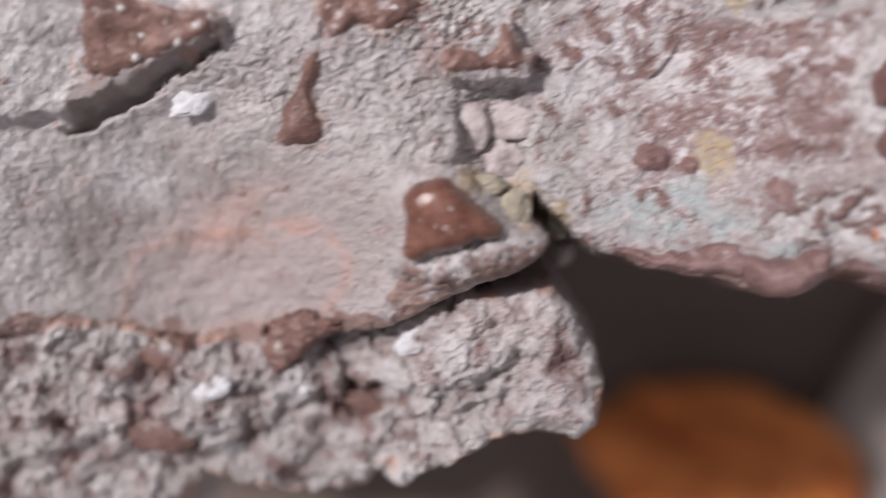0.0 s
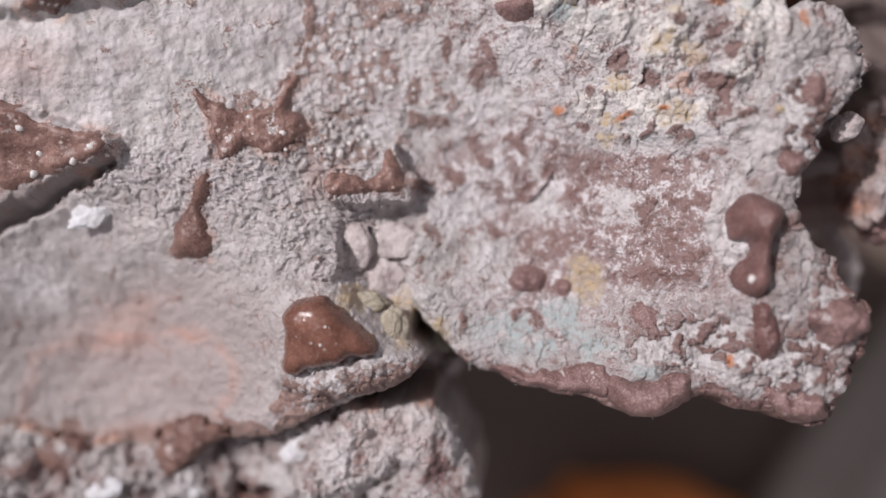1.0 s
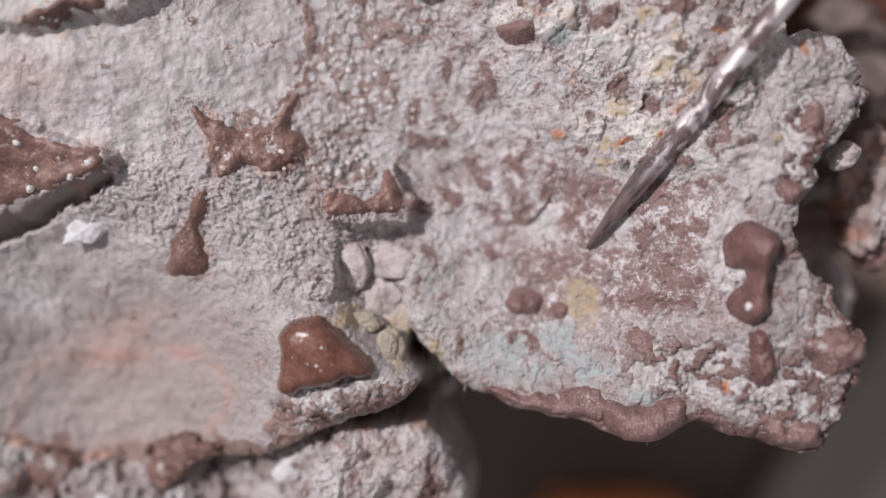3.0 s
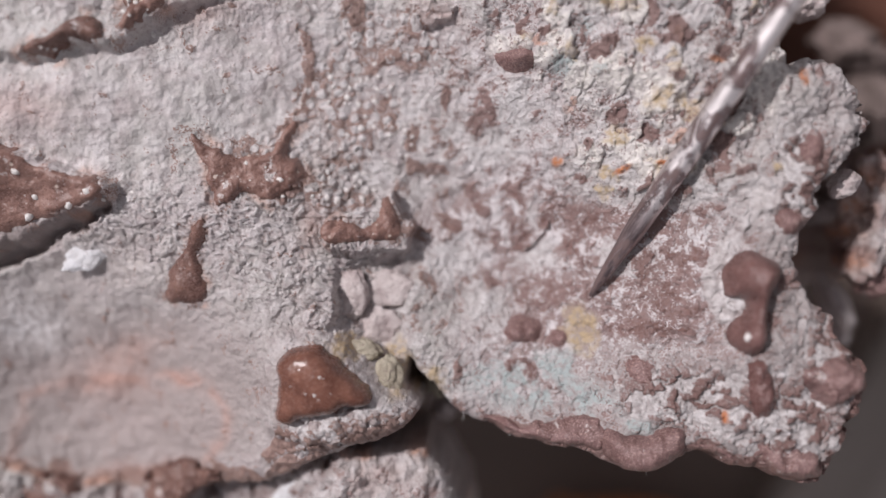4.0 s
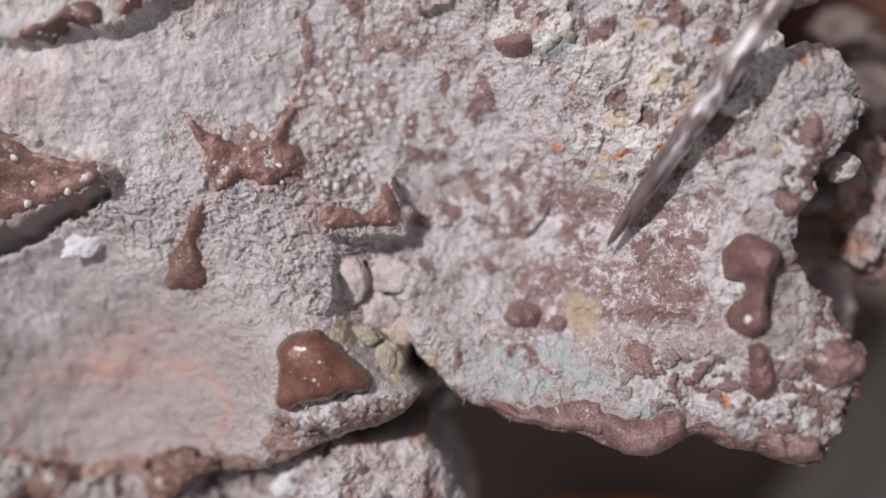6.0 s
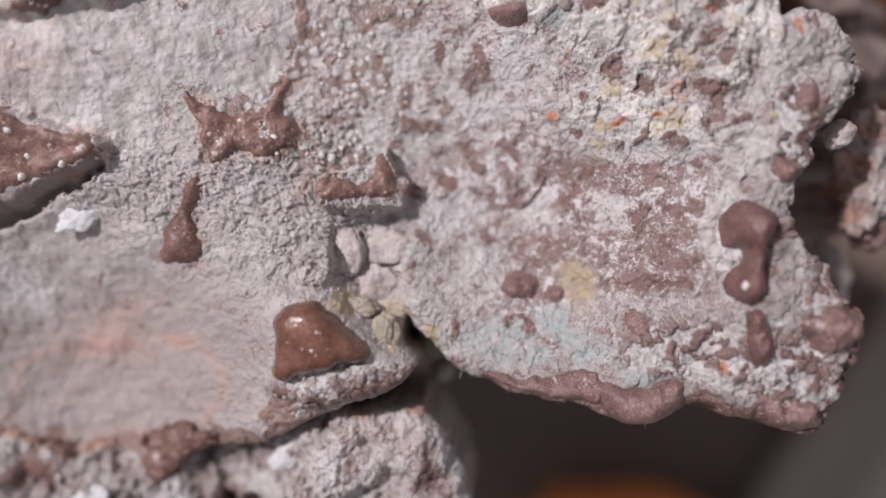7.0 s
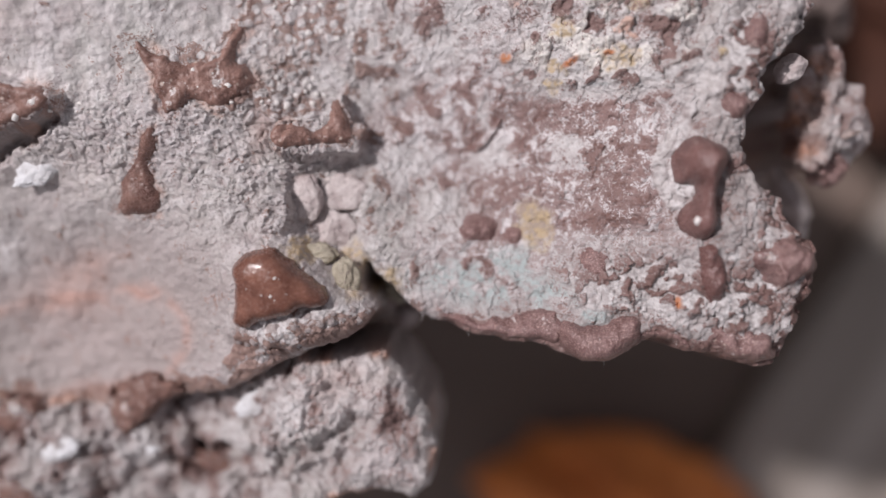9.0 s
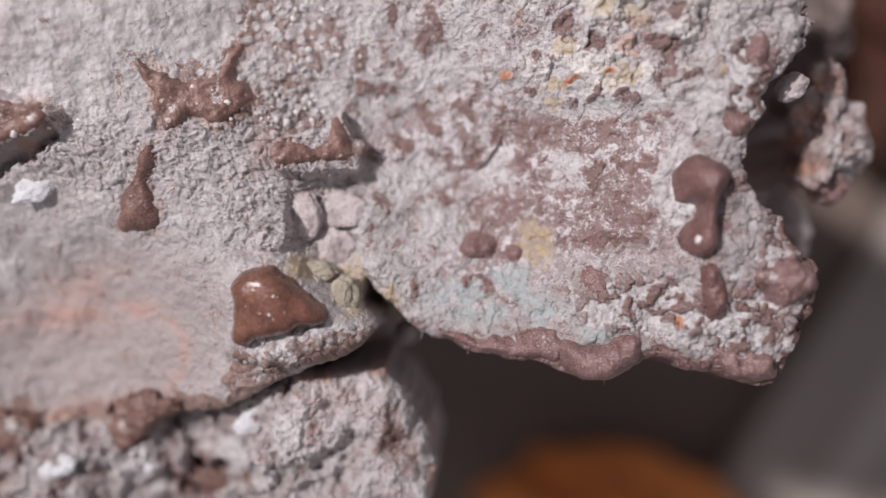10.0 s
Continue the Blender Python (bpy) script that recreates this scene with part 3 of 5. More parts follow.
    z = z + 0.07 * (np.floor(level) + smooth(step, 0.0, 0.14) - level) * (1 - 0.8 * basin) * (1 - 0.5 * left) + 0.05 * level
    one, two, tag = worley(wx + 0.30 * fbm(x, y, 0.45, 103, 3), wy + 0.30 * fbm(x, y, 0.45, 107, 3), 0.52, 101)
    big1, _, bigtag = worley(wx + 0.35 * fbm(x, y, 0.9, 113, 3), wy + 0.35 * fbm(x, y, 0.9, 117, 3), 1.05, 119)
    cob1, _, cobtag = worley(x + 0.42 * fbm(x, y, 0.8, 141, 4), y + 0.42 * fbm(x, y, 0.8, 145, 4), 0.54, 147, 1.0)
    lumps = np.clip(1.5 * blots(x, y, [((8.45, -5.27), 3.6, 1.5, -8), ((11.54, -5.95), 2.0, 2.2, 0), ((12.69, -3.65), 1.2, 2.4, 0), ((11.78, 2.11), 1.6, 2.4, 0), ((7.56, 1.99), 2.6, 0.6, 0), ((-3.53, -6.29), 2.4, 0.5, -5), ((-4.27, -7.01), 1.2, 0.4, 10)]) - 0.3, 0, 1)
    cob = np.sqrt(np.clip(1 - (cob1 / (0.40 + 0.22 * cobtag)) ** 2, 0, 1)) * (cobtag > 0.2)
    z = z + lumps * 0.17 * cob * (0.5 + 0.6 * cobtag)
    soil = 0.18 * np.sqrt(np.clip(1 - (one / 0.66) ** 2, 0, 1)) * (0.2 + tag) + 0.36 * np.sqrt(np.clip(1 - (big1 / 0.7) ** 2, 0, 1)) * bigtag
    z = z + knobbly * (1 - 0.6 * lumps) * (soil + 0.08 * fbm(x, y, 0.45, 121, 3))
    bone, _, btag = worley(x + 0.05 * fbm(x, y, 0.4, 133, 2), y + 0.05 * fbm(x, y, 0.4, 135, 2), 0.43, 131, 0.8)
    bubbles = blots(x, y, [((-3.60, 4.66), 1.9, 2.0, -10), ((-3.78, 1.89), 1.4, 0.8, 0), ((-6.26, 2.84), 1.2, 0.8, -10), ((-2.2, 7.2), 1.8, 1.2, 0), ((8.66, 4.55), 1.6, 1.0, 0)])
    radius = 0.25 + 0.24 * btag
    shape = np.sqrt(np.clip(1 - (bone / radius) ** 2, 0, 1))
    zone = smooth(bubbles + 0.30 * fbm(x, y, 1.4, 137, 3), 0.36, 0.56)
    blistered = zone * (btag > 0.25)
    z = z + 0.11 * blistered * np.minimum(shape, 0.8) - 0.03 * zone
    ring = blistered * smooth(np.abs(bone - radius - 0.02), 0.11, 0.03)
    # Shade to be painted: crease valleys first, then the slab's undercut side.
    crease_shade = creased * (1 - basin) * smooth(crease, 0.10, 0.02) * smooth(fbm(x, y, 1.6, 57, 3), -0.35, 0.25)
    crease_shade = np.maximum(crease_shade, 0.8 * smooth(inside(wx, wy, [(-16.89, 0.23), (-15.64, 0.51), (-13.73, 0.90), (-11.60, 1.77), (-11.33, 1.16), (-12.81, 0.46), (-14.46, -0.38), (-16.00, -0.95), (-17.44, -1.46)]), -0.1, 0.15))
    plates = np.maximum(inside(wx, wy, [(8.62, -0.52), (9.07, 0.01), (9.60, 0.18), (9.43, -0.35), (9.13, -0.88), (9.2, -1.76), (9.64, -2.11), (9.38, -2.8), (8.97, -2.54), (8.65, -1.75)]), inside(wx, wy, [(9.8, 1.9), (10.5, 2.37), (11.15, 2.08), (10.98, 1.38), (10.44, 0.91), (9.94, 0.45), (9.61, 0.83), (9.97, 1.37)]))
    plate_on = smooth(plates, -0.05, 0.12)
    z = z + 0.14 * plate_on
    # minerals
    stain, haze = np.full(x.shape, -9.0), np.full(x.shape, -9.0)
    for outline in STAINS:
        stain = np.maximum(stain, inside(wx, wy, outline))
    for outline in HAZES:
        haze = np.maximum(haze, inside(wx, wy, outline))
    marbled = blots(x, y, [((4.36, -0.75), 4.4, 2.0, 0), ((7.61, -2.25), 3.4, 2.8, 0), ((4.72, 1.08), 2.6, 1.2, -20), ((2.29, 4.11), 1.2, 1.6, 0)])
    dense = 0.25 + 0.27 * marbled + 0.17 * blots(x, y, [((0.28, 5.15), 1.6, 1.6, 0), ((7.02, -6.11), 4.5, 1.2, 0), ((11.75, -1.05), 2.2, 5.0, 0), ((-8.79, 7.39), 2.0, 1.0, 10), ((-3.40, 4.57), 1.8, 2.0, 0)])
    dense = dense + 0.12 * plateau - 0.10 * left + 0.05 * smooth(x, -6.0, 3.0)
    veins = 0.5 + 0.5 * fbm(wx, wy, 0.8, 151, 5, 0.65)
    threads = 0.5 - 1.6 * np.abs(fbm(wx, wy, 0.45, 161, 4, 0.6))
    brown = np.clip((veins - 1.0 + dense) * 1.3 + 0.32 + 0.20 * marbled * threads + 0.05 * marbled, 0, 0.75)
    brown = np.maximum(brown, 0.62 * zone * (shape < 0.2) * smooth(fbm(wx, wy, 1.3, 139, 4), -0.40, 0.05))
    brown = brown * (1 - 0.8 * blistered * (shape > 0.3))
    brown = np.maximum(brown, np.maximum(smooth(stain, -0.10, 0.10) * 0.78, smooth(haze + 0.35 * fbm(wx, wy, 0.7, 271, 4, 0.6), -0.25, 0.30) * 0.60))
    brown = np.maximum(brown * (1 - 0.8 * lumps), lumps * smooth(cob, 0.15, 0.5) * 0.72 * (cobtag > 0.35))
    brown = np.maximum(brown, 0.74 * smooth(stain + 0.10 * fbm(x, y, 0.35, 275, 3), -0.08, 0.12))
    edge = np.full(x.shape, -9.0)
    for outline in (BAT, FIN, SLAB, SHELF_LIP, SHELF_TUFT, CHIP_TOP):
        edge = np.maximum(edge, inside(wx, wy, outline))
    halo = np.exp(-(np.clip(-edge - 0.05, 0, 9) / 0.30) ** 2)
    brown = np.maximum(brown, 0.48 * halo * smooth(fbm(x, y, 0.7, 241, 3), -0.5, 0.3))
    white = np.clip(blots(wx, wy, [((-2.70, 2.53), 0.55, 0.5, 0), ((3.15, 1.15), 0.34, 0.5, 10), ((3.55, -0.35), 0.62, 0.42, 18), ((0.25, -0.55), 0.9, 0.7, 0), ((1.5, -2.2), 0.6, 0.5, 0), ((6.1, -0.2), 0.5, 0.25, -20), ((1.7, 3.4), 0.8, 0.6, 0), ((2.5, 5.0), 0.5, 0.9, 0), ((-1.2, 4.9), 0.5, 0.6, 0), ((-4.96, 3.69), 0.9, 0.55, 20), ((3.38, -0.55), 0.8, 0.4, 10), ((9.50, -1.44), 0.5, 1.8, 0), ((11.28, -4.80), 0.4, 1.6, 15), ((-4.9, -6.3), 0.9, 0.28, -8), ((-3.0, -5.75), 0.9, 0.22, 12), ((-15.59, -3.06), 1.3, 1.0, 0), ((-12.79, -0.37), 0.7, 0.4, 20)]) * 1.5 - 0.3, 0, 1)
    white = np.maximum(white, plateau * (0.35 + 0.5 * smooth(fbm(x, y, 1.2, 171, 4), -0.15, 0.35)))
    white = np.maximum(white, lumps * 0.9) * (1 - lumps * smooth(cob, 0.15, 0.5) * (cobtag > 0.35))
    white = np.maximum(white, 0.55 * plate_on)
    white = np.maximum(white, 0.7 * blistered * (shape > 0.35))
    teal = np.clip(blots(x, y, [((2.87, -4.93), 2.3, 0.9, -8), ((4.81, -5.36), 1.3, 0.6, -20), ((6.47, -6.04), 1.2, 0.4, -5), ((4.50, 7.27), 0.45, 0.35, 0), ((4.01, 6.12), 0.45, 0.4, 0), ((7.1, 1.9), 0.3, 0.2, 0), ((3.88, -4.34), 1.4, 0.6, 0)]) * 1.7 - 0.45, 0, 1)
    teal = teal * smooth(fbm(wx, wy, 0.9, 191, 4), -0.45, 0.1)
    mosaic = plateau * smooth(two - one, 0.05, 0.2)
    teal = np.maximum(teal, mosaic * 0.55 * ((tag > 0.80) & (tag < 0.85)))
    white = np.maximum(white, mosaic * 0.9 * ((tag > 0.30) & (tag < 0.55)))
    cream = plateau * smooth(bigtag, 0.35, 0.55) * smooth(big1, 0.75, 0.45)
    warmth = plateau * smooth(fbm(wx, wy, 0.8, 175, 4), 0.05, 0.30) * (1 - cream) + 0.7 * plateau * smooth(bigtag, 0.22, 0.15) * smooth(big1, 0.62, 0.42)
    brown = brown * (1 - 0.75 * np.clip(teal * (1 - lumps) + white, 0, 1))
    # Brown mosaic grains, and brown painted as shade in the gaps between grains.
    brown = np.maximum(brown, np.maximum(mosaic * 0.55 * (tag < 0.16), plateau * 0.50 * smooth(two - one, 0.16, 0.05) * smooth(fbm(x, y, 0.9, 181, 3), -0.5, 0.2)))
    sx, sy = wx + 0.22 * fbm(x, y, 0.42, 201, 3), wy + 0.22 * fbm(x, y, 0.42, 205, 3)
    yellow = np.clip(blots(sx, sy, [((4.85, -2.98), 0.62, 0.85, 0), ((5.87, 3.74), 0.4, 0.28, 0), ((7.88, 2.54), 0.45, 0.3, 0), ((8.21, 4.56), 0.5, 0.45, 0), ((-1.69, -4.24), 0.5, 0.9, 0), ((-0.52, -4.87), 0.5, 0.4, 0), ((-3.22, -3.61), 0.8, 0.4, 0), ((5.45, 8.10), 0.4, 0.35, 0), ((5.56, 1.85), 0.3, 0.2, 0), ((10.96, 2.52), 0.25, 0.2, 0), ((5.68, 2.43), 0.3, 0.2, 0), ((7.2, 4.9), 0.4, 0.3, 30), ((6.6, 6.6), 0.3, 0.22, 0)]) * 2.6 - 0.85, 0, 1)
    yellow = np.maximum(yellow, mosaic * 0.75 * (tag > 0.94))
    orange = np.clip(blots(x, y, [((3.98, 2.92), 0.21, 0.21, 0), ((6.12, 2.57), 0.3, 0.14, 25), ((11.81, 5.49), 0.16, 0.34, 0), ((9.35, -5.77), 0.13, 0.24, 0), ((8.97, 6.09), 0.35, 0.14, 0), ((7.34, 2.75), 0.2, 0.1, 0)])* 2.4 - 0.9, 0, 1)
    orange = np.maximum(orange, mosaic * 0.5 * ((tag > 0.91) & (tag < 0.935)))
    orange = np.maximum(orange, 0.34 * np.exp(-((edge + 0.10) / 0.16) ** 2) * smooth(fbm(x, y, 1.1, 245, 3), 0.0, 0.4) * smooth(-x, 2.0, 4.0))
    band = np.abs(inside(wx, wy, [(-16.15, -5.92), (-14.77, -5.29), (-13.49, -5.39), (-12.41, -5.14), (-11.29, -5.29), (-10.53, -4.86), (-9.40, -4.92), (-8.38, -5.44), (-7.86, -6.22), (-7.99, -7.06), (-8.75, -7.89), (-9.21, -8.38), (-15.27, -9.21), (-16.85, -8.51)])) / 0.26
    pink = 0.62 * np.exp(-band * band) * smooth(fbm(wx, wy, 1.5, 247, 3), -1.1, 0.0) + 0.45 * blots(wx, wy, [((-13.0, -5.45), 1.5, 0.5, -4), ((-9.6, -5.0), 0.8, 0.35, 0), ((-11.6, -4.6), 0.4, 0.7, 20)]) + 0.15 * blots(x, y, [((-11.58, -6.47), 4.2, 2.0, 0), ((-12.90, -5.16), 2.2, 0.8, 0), ((-12.40, -0.54), 2.2, 0.9, 0), ((-4.71, 0.86), 0.4, 1.2, 0), ((-0.33, 8.10), 0.7, 0.4, 0)]) + 0.5 * blots(wx, wy, [((-8.54, 7.90), 1.1, 0.35, 20), ((-9.32, 8.21), 0.6, 0.5, 0), ((-0.33, 8.04), 0.7, 0.28, -15), ((-14.34, 4.55), 1.6, 0.6, 0), ((-12.23, -4.10), 1.6, 0.5, 20), ((-4.58, 3.91), 0.5, 0.8, 0), ((-4.75, 0.6), 0.25, 0.9, -8)])
    brown = np.maximum(brown * (1 - yellow) * (1 - orange) * (1 - 0.9 * plate_on), 0)
    spots = np.clip(blots(wx, wy, [((6.86, 7.56), 0.28, 0.36, 0), ((5.91, 4.38), 0.36, 0.4, 0), ((4.98, 3.44), 0.22, 0.24, 0), ((4.8, 2.3), 0.3, 0.2, 0), ((9.9, 2.4), 0.4, 0.25, 30), ((7.6, 5.6), 0.3, 0.2, 0)]) * 2.2 - 0.7, 0, 1)
    brown = np.maximum(brown, np.maximum(0.8 * spots, 0.55 * warmth))
    lip = np.maximum(inside(wx, wy, [(-3.75, -6.55), (-3.00, -6.35), (-2.24, -6.07), (-1.24, -5.79), (-0.95, -6.1), (-1.6, -6.75), (-3.20, -6.95)]), inside(wx, wy, [(-5.6, -6.15), (-5.0, -6.35), (-4.9, -6.8), (-5.5, -7.3), (-6.3, -7.9), (-6.6, -7.5), (-5.9, -6.8)]))
    brown = np.maximum(brown, 0.82 * smooth(lip, -0.08, 0.10))
    white = white * (1 - smooth(lip, -0.08, 0.10))
    soft = smooth(brown, 0.35, 0.7)
    z = z + 0.05 * soft
    # dull holds the rim's duller rock and light falloff painted over the basin.
    return z, {"brown": brown, "white": white, "teal": teal, "yellow": yellow, "orange": orange, "pink": np.clip(pink, 0, 1), "calm": np.maximum(basin, 0.9 * plate_on), "warm": smooth(-x, -2.0, 2.0), "ring": ring, "cream": cream, "crease_shade": crease_shade, "pale": blots(x, y, [((1.89, 4.51), 2.2, 4.0, 0), ((-1.76, -0.74), 2.0, 2.0, 0)]), "marble": (1 - 0.6 * white) * np.clip(1.7 * blots(x, y, [((3.58, 0.07), 2.6, 1.6, 0), ((5.47, -2.33), 3.0, 1.6, 0), ((8.56, -1.65), 1.8, 3.2, 0), ((6.21, 0.47), 2.6, 1.0, 0)]) - 0.45 + np.clip(1.2 * blots(x, y, [((2.09, 4.12), 2.2, 3.6, 0), ((3.86, -4.72), 3.2, 1.3, -8), ((0.70, 0.49), 2.0, 1.6, 0), ((6.4, -4.4), 2.4, 1.2, 0)]), 0, 0.9), 0, 0.95) * (1 - 0.7 * yellow) * (1 - orange) * (1 - 0.3 * teal) * (1 - lumps) * (1 - plate_on), "dull": np.clip(1.6 * blots(x, y, [((-12.65, -6.35), 5.5, 2.6, 0), ((-15.64, -5.0), 3.0, 2.5, 0)]) + 0.55 * blots(x, y, [((-9.5, -3.6), 4.0, 2.0, 0), ((3.4, -0.6), 3.0, 2.6, 0), ((6.2, -3.0), 3.6, 1.6, 0)]) + 1.5 * blots(x, y, [((11.42, -3.66), 3.2, 5.5, 0), ((11.95, 1.18), 1.6, 3.0, 0), ((7.92, -6.06), 4.0, 1.2, 0)]) + 0.4 * blots(x, y, [((3.47, -4.83), 2.8, 1.3, -6), ((5.97, -3.87), 2.8, 1.8, 0)]), 0, 1)}


specimen = tagged(new("mineral_specimen"), "pale mauve-grey rock specimen crusted with glossy brown mineral", "rock")

STEP = 0.037
FX, FY = grid(-25.5, -12.5, 15.5, 14.0, STEP)
FZ, FIELDS = face_fields(FX, FY)
FRAY = 0.10 + 0.16 * smooth(FX, 8.5, 11.5)
EDGE = inside(FX + FRAY * fbm(FX, FY, 0.7, 211, 3), FY + FRAY * fbm(FX, FY, 0.7, 231, 3), eased(OUTLINE + OUTLINE_BACK, 1))


def rounded(z, d, radius, slope=22.0):
    """Height z rolled over towards an outline, and falling steeply outside it."""
    t = np.clip(1 - d / radius, 0, 1)
    return z - radius * 0.8 * (1 - np.sqrt(1 - t * t * 0.999)) - slope * np.clip(-d, 0, None)


strip = smooth(EDGE + 0.25 * fbm(FX, FY, 0.9, 251, 3), 0.62, 0.35) * smooth(FX, 0.8, 1.6) * smooth(FY, -2.0, -4.0)
patchy = smooth(EDGE - 0.25 * smooth(-FX, 9.0, 12.0) + 0.7 * fbm(FX, FY, 1.3, 261, 4), 0.7, 0.35) * smooth(-FX, 3.0, 4.5) * smooth(FY, -5.0, -6.5)
FIELDS["brown"] = np.maximum(FIELDS["brown"], np.maximum(0.8 * strip, 0.78 * patchy))
FIELDS["white"] = FIELDS["white"] * (1 - strip)
FIELDS["teal"] = FIELDS["teal"] * (1 - strip)
FZ = rounded(FZ, EDGE, 0.9)
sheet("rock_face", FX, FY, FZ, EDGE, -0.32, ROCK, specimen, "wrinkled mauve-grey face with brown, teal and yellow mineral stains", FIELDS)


def face_height(x, y):
    """The face's height at places given in mm."""
    i = np.clip((x + 25.5) / STEP, 0, FX.shape[1] - 2)
    j = np.clip((y + 12.5) / STEP, 0, FX.shape[0] - 2)
    i0, j0 = np.floor(i).astype(int), np.floor(j).astype(int)
    u, v = i - i0, j - j0
    low = FZ[j0, i0] * (1 - u) + FZ[j0, i0 + 1] * u
    high = FZ[j0 + 1, i0] * (1 - u) + FZ[j0 + 1, i0 + 1] * u
    return low * (1 - v) + high * v


def body(name, outline, top, foot, waist, seed):
    """The rough mass below a face, from the level top down to the level foot, drawn in to a share waist of its breadth."""
    cx, cy = np.mean([p[0] for p in outline]), np.mean([p[1] for p in outline]) + 3.0
    ring = []
    for (ax, ay), (bx, by) in zip(outline, outline[1:] + outline[:1]):
        n = max(1, int(math.hypot(bx - ax, by - ay) / 1.2))
        ring += [(ax + (bx - ax) * k / n, ay + (by - ay) * k / n) for k in range(n)]
    levels = np.concatenate([np.linspace(top, top - 8, 10), np.linspace(top - 10, foot, 14)]) if foot < top - 12 else np.linspace(top, foot, 10)
    verts, count = [], len(ring)
    for z in levels:
        narrow = 1 - (1 - waist) * float(smooth(np.array(top - z), 0.0, 9.0))
        for x, y in ring:
            away = Vector((x - cx, y - cy)) * narrow
            away = away * (1 - (1.6 + 0.9 * noise.noise((x * 0.25, y * 0.25, z * 0.2 + seed))) / max(away.length, 2.5))
            verts.append((cx + away.x, cy + away.y, z + BASE))
    faces = [(n * count + k, (n + 1) * count + k, (n + 1) * count + (k + 1) % count, n * count + (k + 1) % count) for n in range(len(levels) - 1) for k in range(count)]
    flat = {key: np.zeros(len(verts)) for key in FIELDS}
    flat["brown"] = np.full(len(verts), 0.45)
    return mesh_object(name, verts, faces, ROCK, specimen, fields=flat)


body("rock_body", OUTLINE + OUTLINE_BACK, -7.2, -BASE, 0.8, 3.0)

# ---- the broken ledge below the face ----
LEDGE = [(-24.91, -7.94), (-17.72, -8.20), (-14.88, -9.07), (-10.76, -9.12), (-6.83, -8.69), (-4.04, -7.42), (-2.27, -7.49), (-0.70, -7.34), (0.06, -8.37), (0.82, -9.81),
         (1.03, -11.06), (0.88, -12.10), (0.82, -12.53), (0.09, -13.17), (-1.28, -12.86), (-2.67, -12.92), (-4.64, -13.97), (-6.61, -15.21), (-7.40, -15.00), (-6.93, -14.13), (-8.15, -15.59), (-11.05, -16.00), (-12.38, -15.50),
         (-14.62, -14.87), (-15.48, -15.87), (-16.14, -17.69), (-21.44, -18.35), (-25.04, -17.23)]
LX, LY = grid(-27.0, -20.5, 2.0, -5.0, STEP)
ledge_d = inside(LX + 0.12 * fbm(LX, LY, 0.8, 311, 3), LY + 0.12 * fbm(LX, LY, 0.8, 331, 3), LEDGE)
bent_x, bent_y = LX + 0.9 * fbm(LX, LY, 1.8, 351, 4), LY + 0.9 * fbm(LX, LY, 1.8, 361, 4)
lump1, _, lumptag = worley(bent_x, bent_y, 1.7, 371, 1.0)
lump3, _, lumptag2 = worley(LX + 0.25 * fbm(LX, LY, 0.7, 383, 3), LY + 0.25 * fbm(LX, LY, 0.7, 385, 3), 0.55, 381)
broken = smooth(-LX, 1.0, 5.0)
ledge_z = (-1.0 + 0.12 * np.clip(-6 - LX, 0, 8) + 0.14 * (LY + 9) + 1.5 * (np.sqrt(np.clip(1 - (lump1 / 0.95) ** 2, 0, 1)) - 0.5) * (0.3 + 0.9 * lumptag) * broken
           + 0.16 * np.sqrt(np.clip(1 - (lump3 / 0.6) ** 2, 0, 1)) * (0.3 + lumptag2) * (0.1 + 0.9 * broken) + 0.5 * fbm(LX, LY, 2.2, 391, 5, 0.55) + 0.16 * (0.4 + 0.6 * broken) * (1 - 2 * np.abs(fbm(LX, LY * 0.6, 0.8, 411, 4, 0.6))))
ledge_z = ledge_z + 0.4 - 4.6 * smooth(-LX, 2.6, 10.0) + 0.9 * smooth(-LX, 6.5, 9.5) * smooth(LY, -14.0, -10.0)
groove = np.abs(inside(LX + 0.3 * fbm(LX, LY, 1.0, 461, 3), LY + 0.3 * fbm(LX, LY, 1.0, 471, 3), [(-9.46, -11.92), (-5.03, -12.69), (-2.83, -11.81), (-1.58, -9.95), (-3.21, -10.92), (-5.47, -11.72), (-7.18, -11.46)]))
ledge_z = ledge_z - 0.7 * np.exp(-(groove / 0.35) ** 2)
ledge_fields = {
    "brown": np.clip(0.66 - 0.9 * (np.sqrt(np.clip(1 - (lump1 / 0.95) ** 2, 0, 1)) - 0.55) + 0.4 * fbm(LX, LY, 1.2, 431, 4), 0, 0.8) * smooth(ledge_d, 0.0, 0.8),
    "white": np.clip((lumptag - 0.62) * 3, 0, 1) * smooth(lump1, 0.6, 0.3),
    "teal": 0.0 * LX, "yellow": 0.0 * LX,
    "orange": 0.6 * np.exp(-((ledge_d - 0.1) / 0.18) ** 2) * smooth(fbm(LX, LY, 1.5, 451, 3), -0.2, 0.3),
    "calm": 0.2 + 0.0 * LX, "dull": 0.25 + 0.0 * LX,
    "pink": 0.4 * blots(LX, LY, [((-17.42, -12.16), 1.6, 0.9, 0), ((-22.20, -11.99), 1.2, 0.9, 0), ((-2.30, -8.33), 1.4, 0.8, 0)]),
}
ledge_z = rounded(ledge_z, ledge_d, 1.3)
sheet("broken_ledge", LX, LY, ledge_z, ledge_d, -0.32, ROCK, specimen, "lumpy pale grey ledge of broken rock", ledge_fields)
body("ledge_body", LEDGE, -10.5, -20.0, 0.3, 9.0)


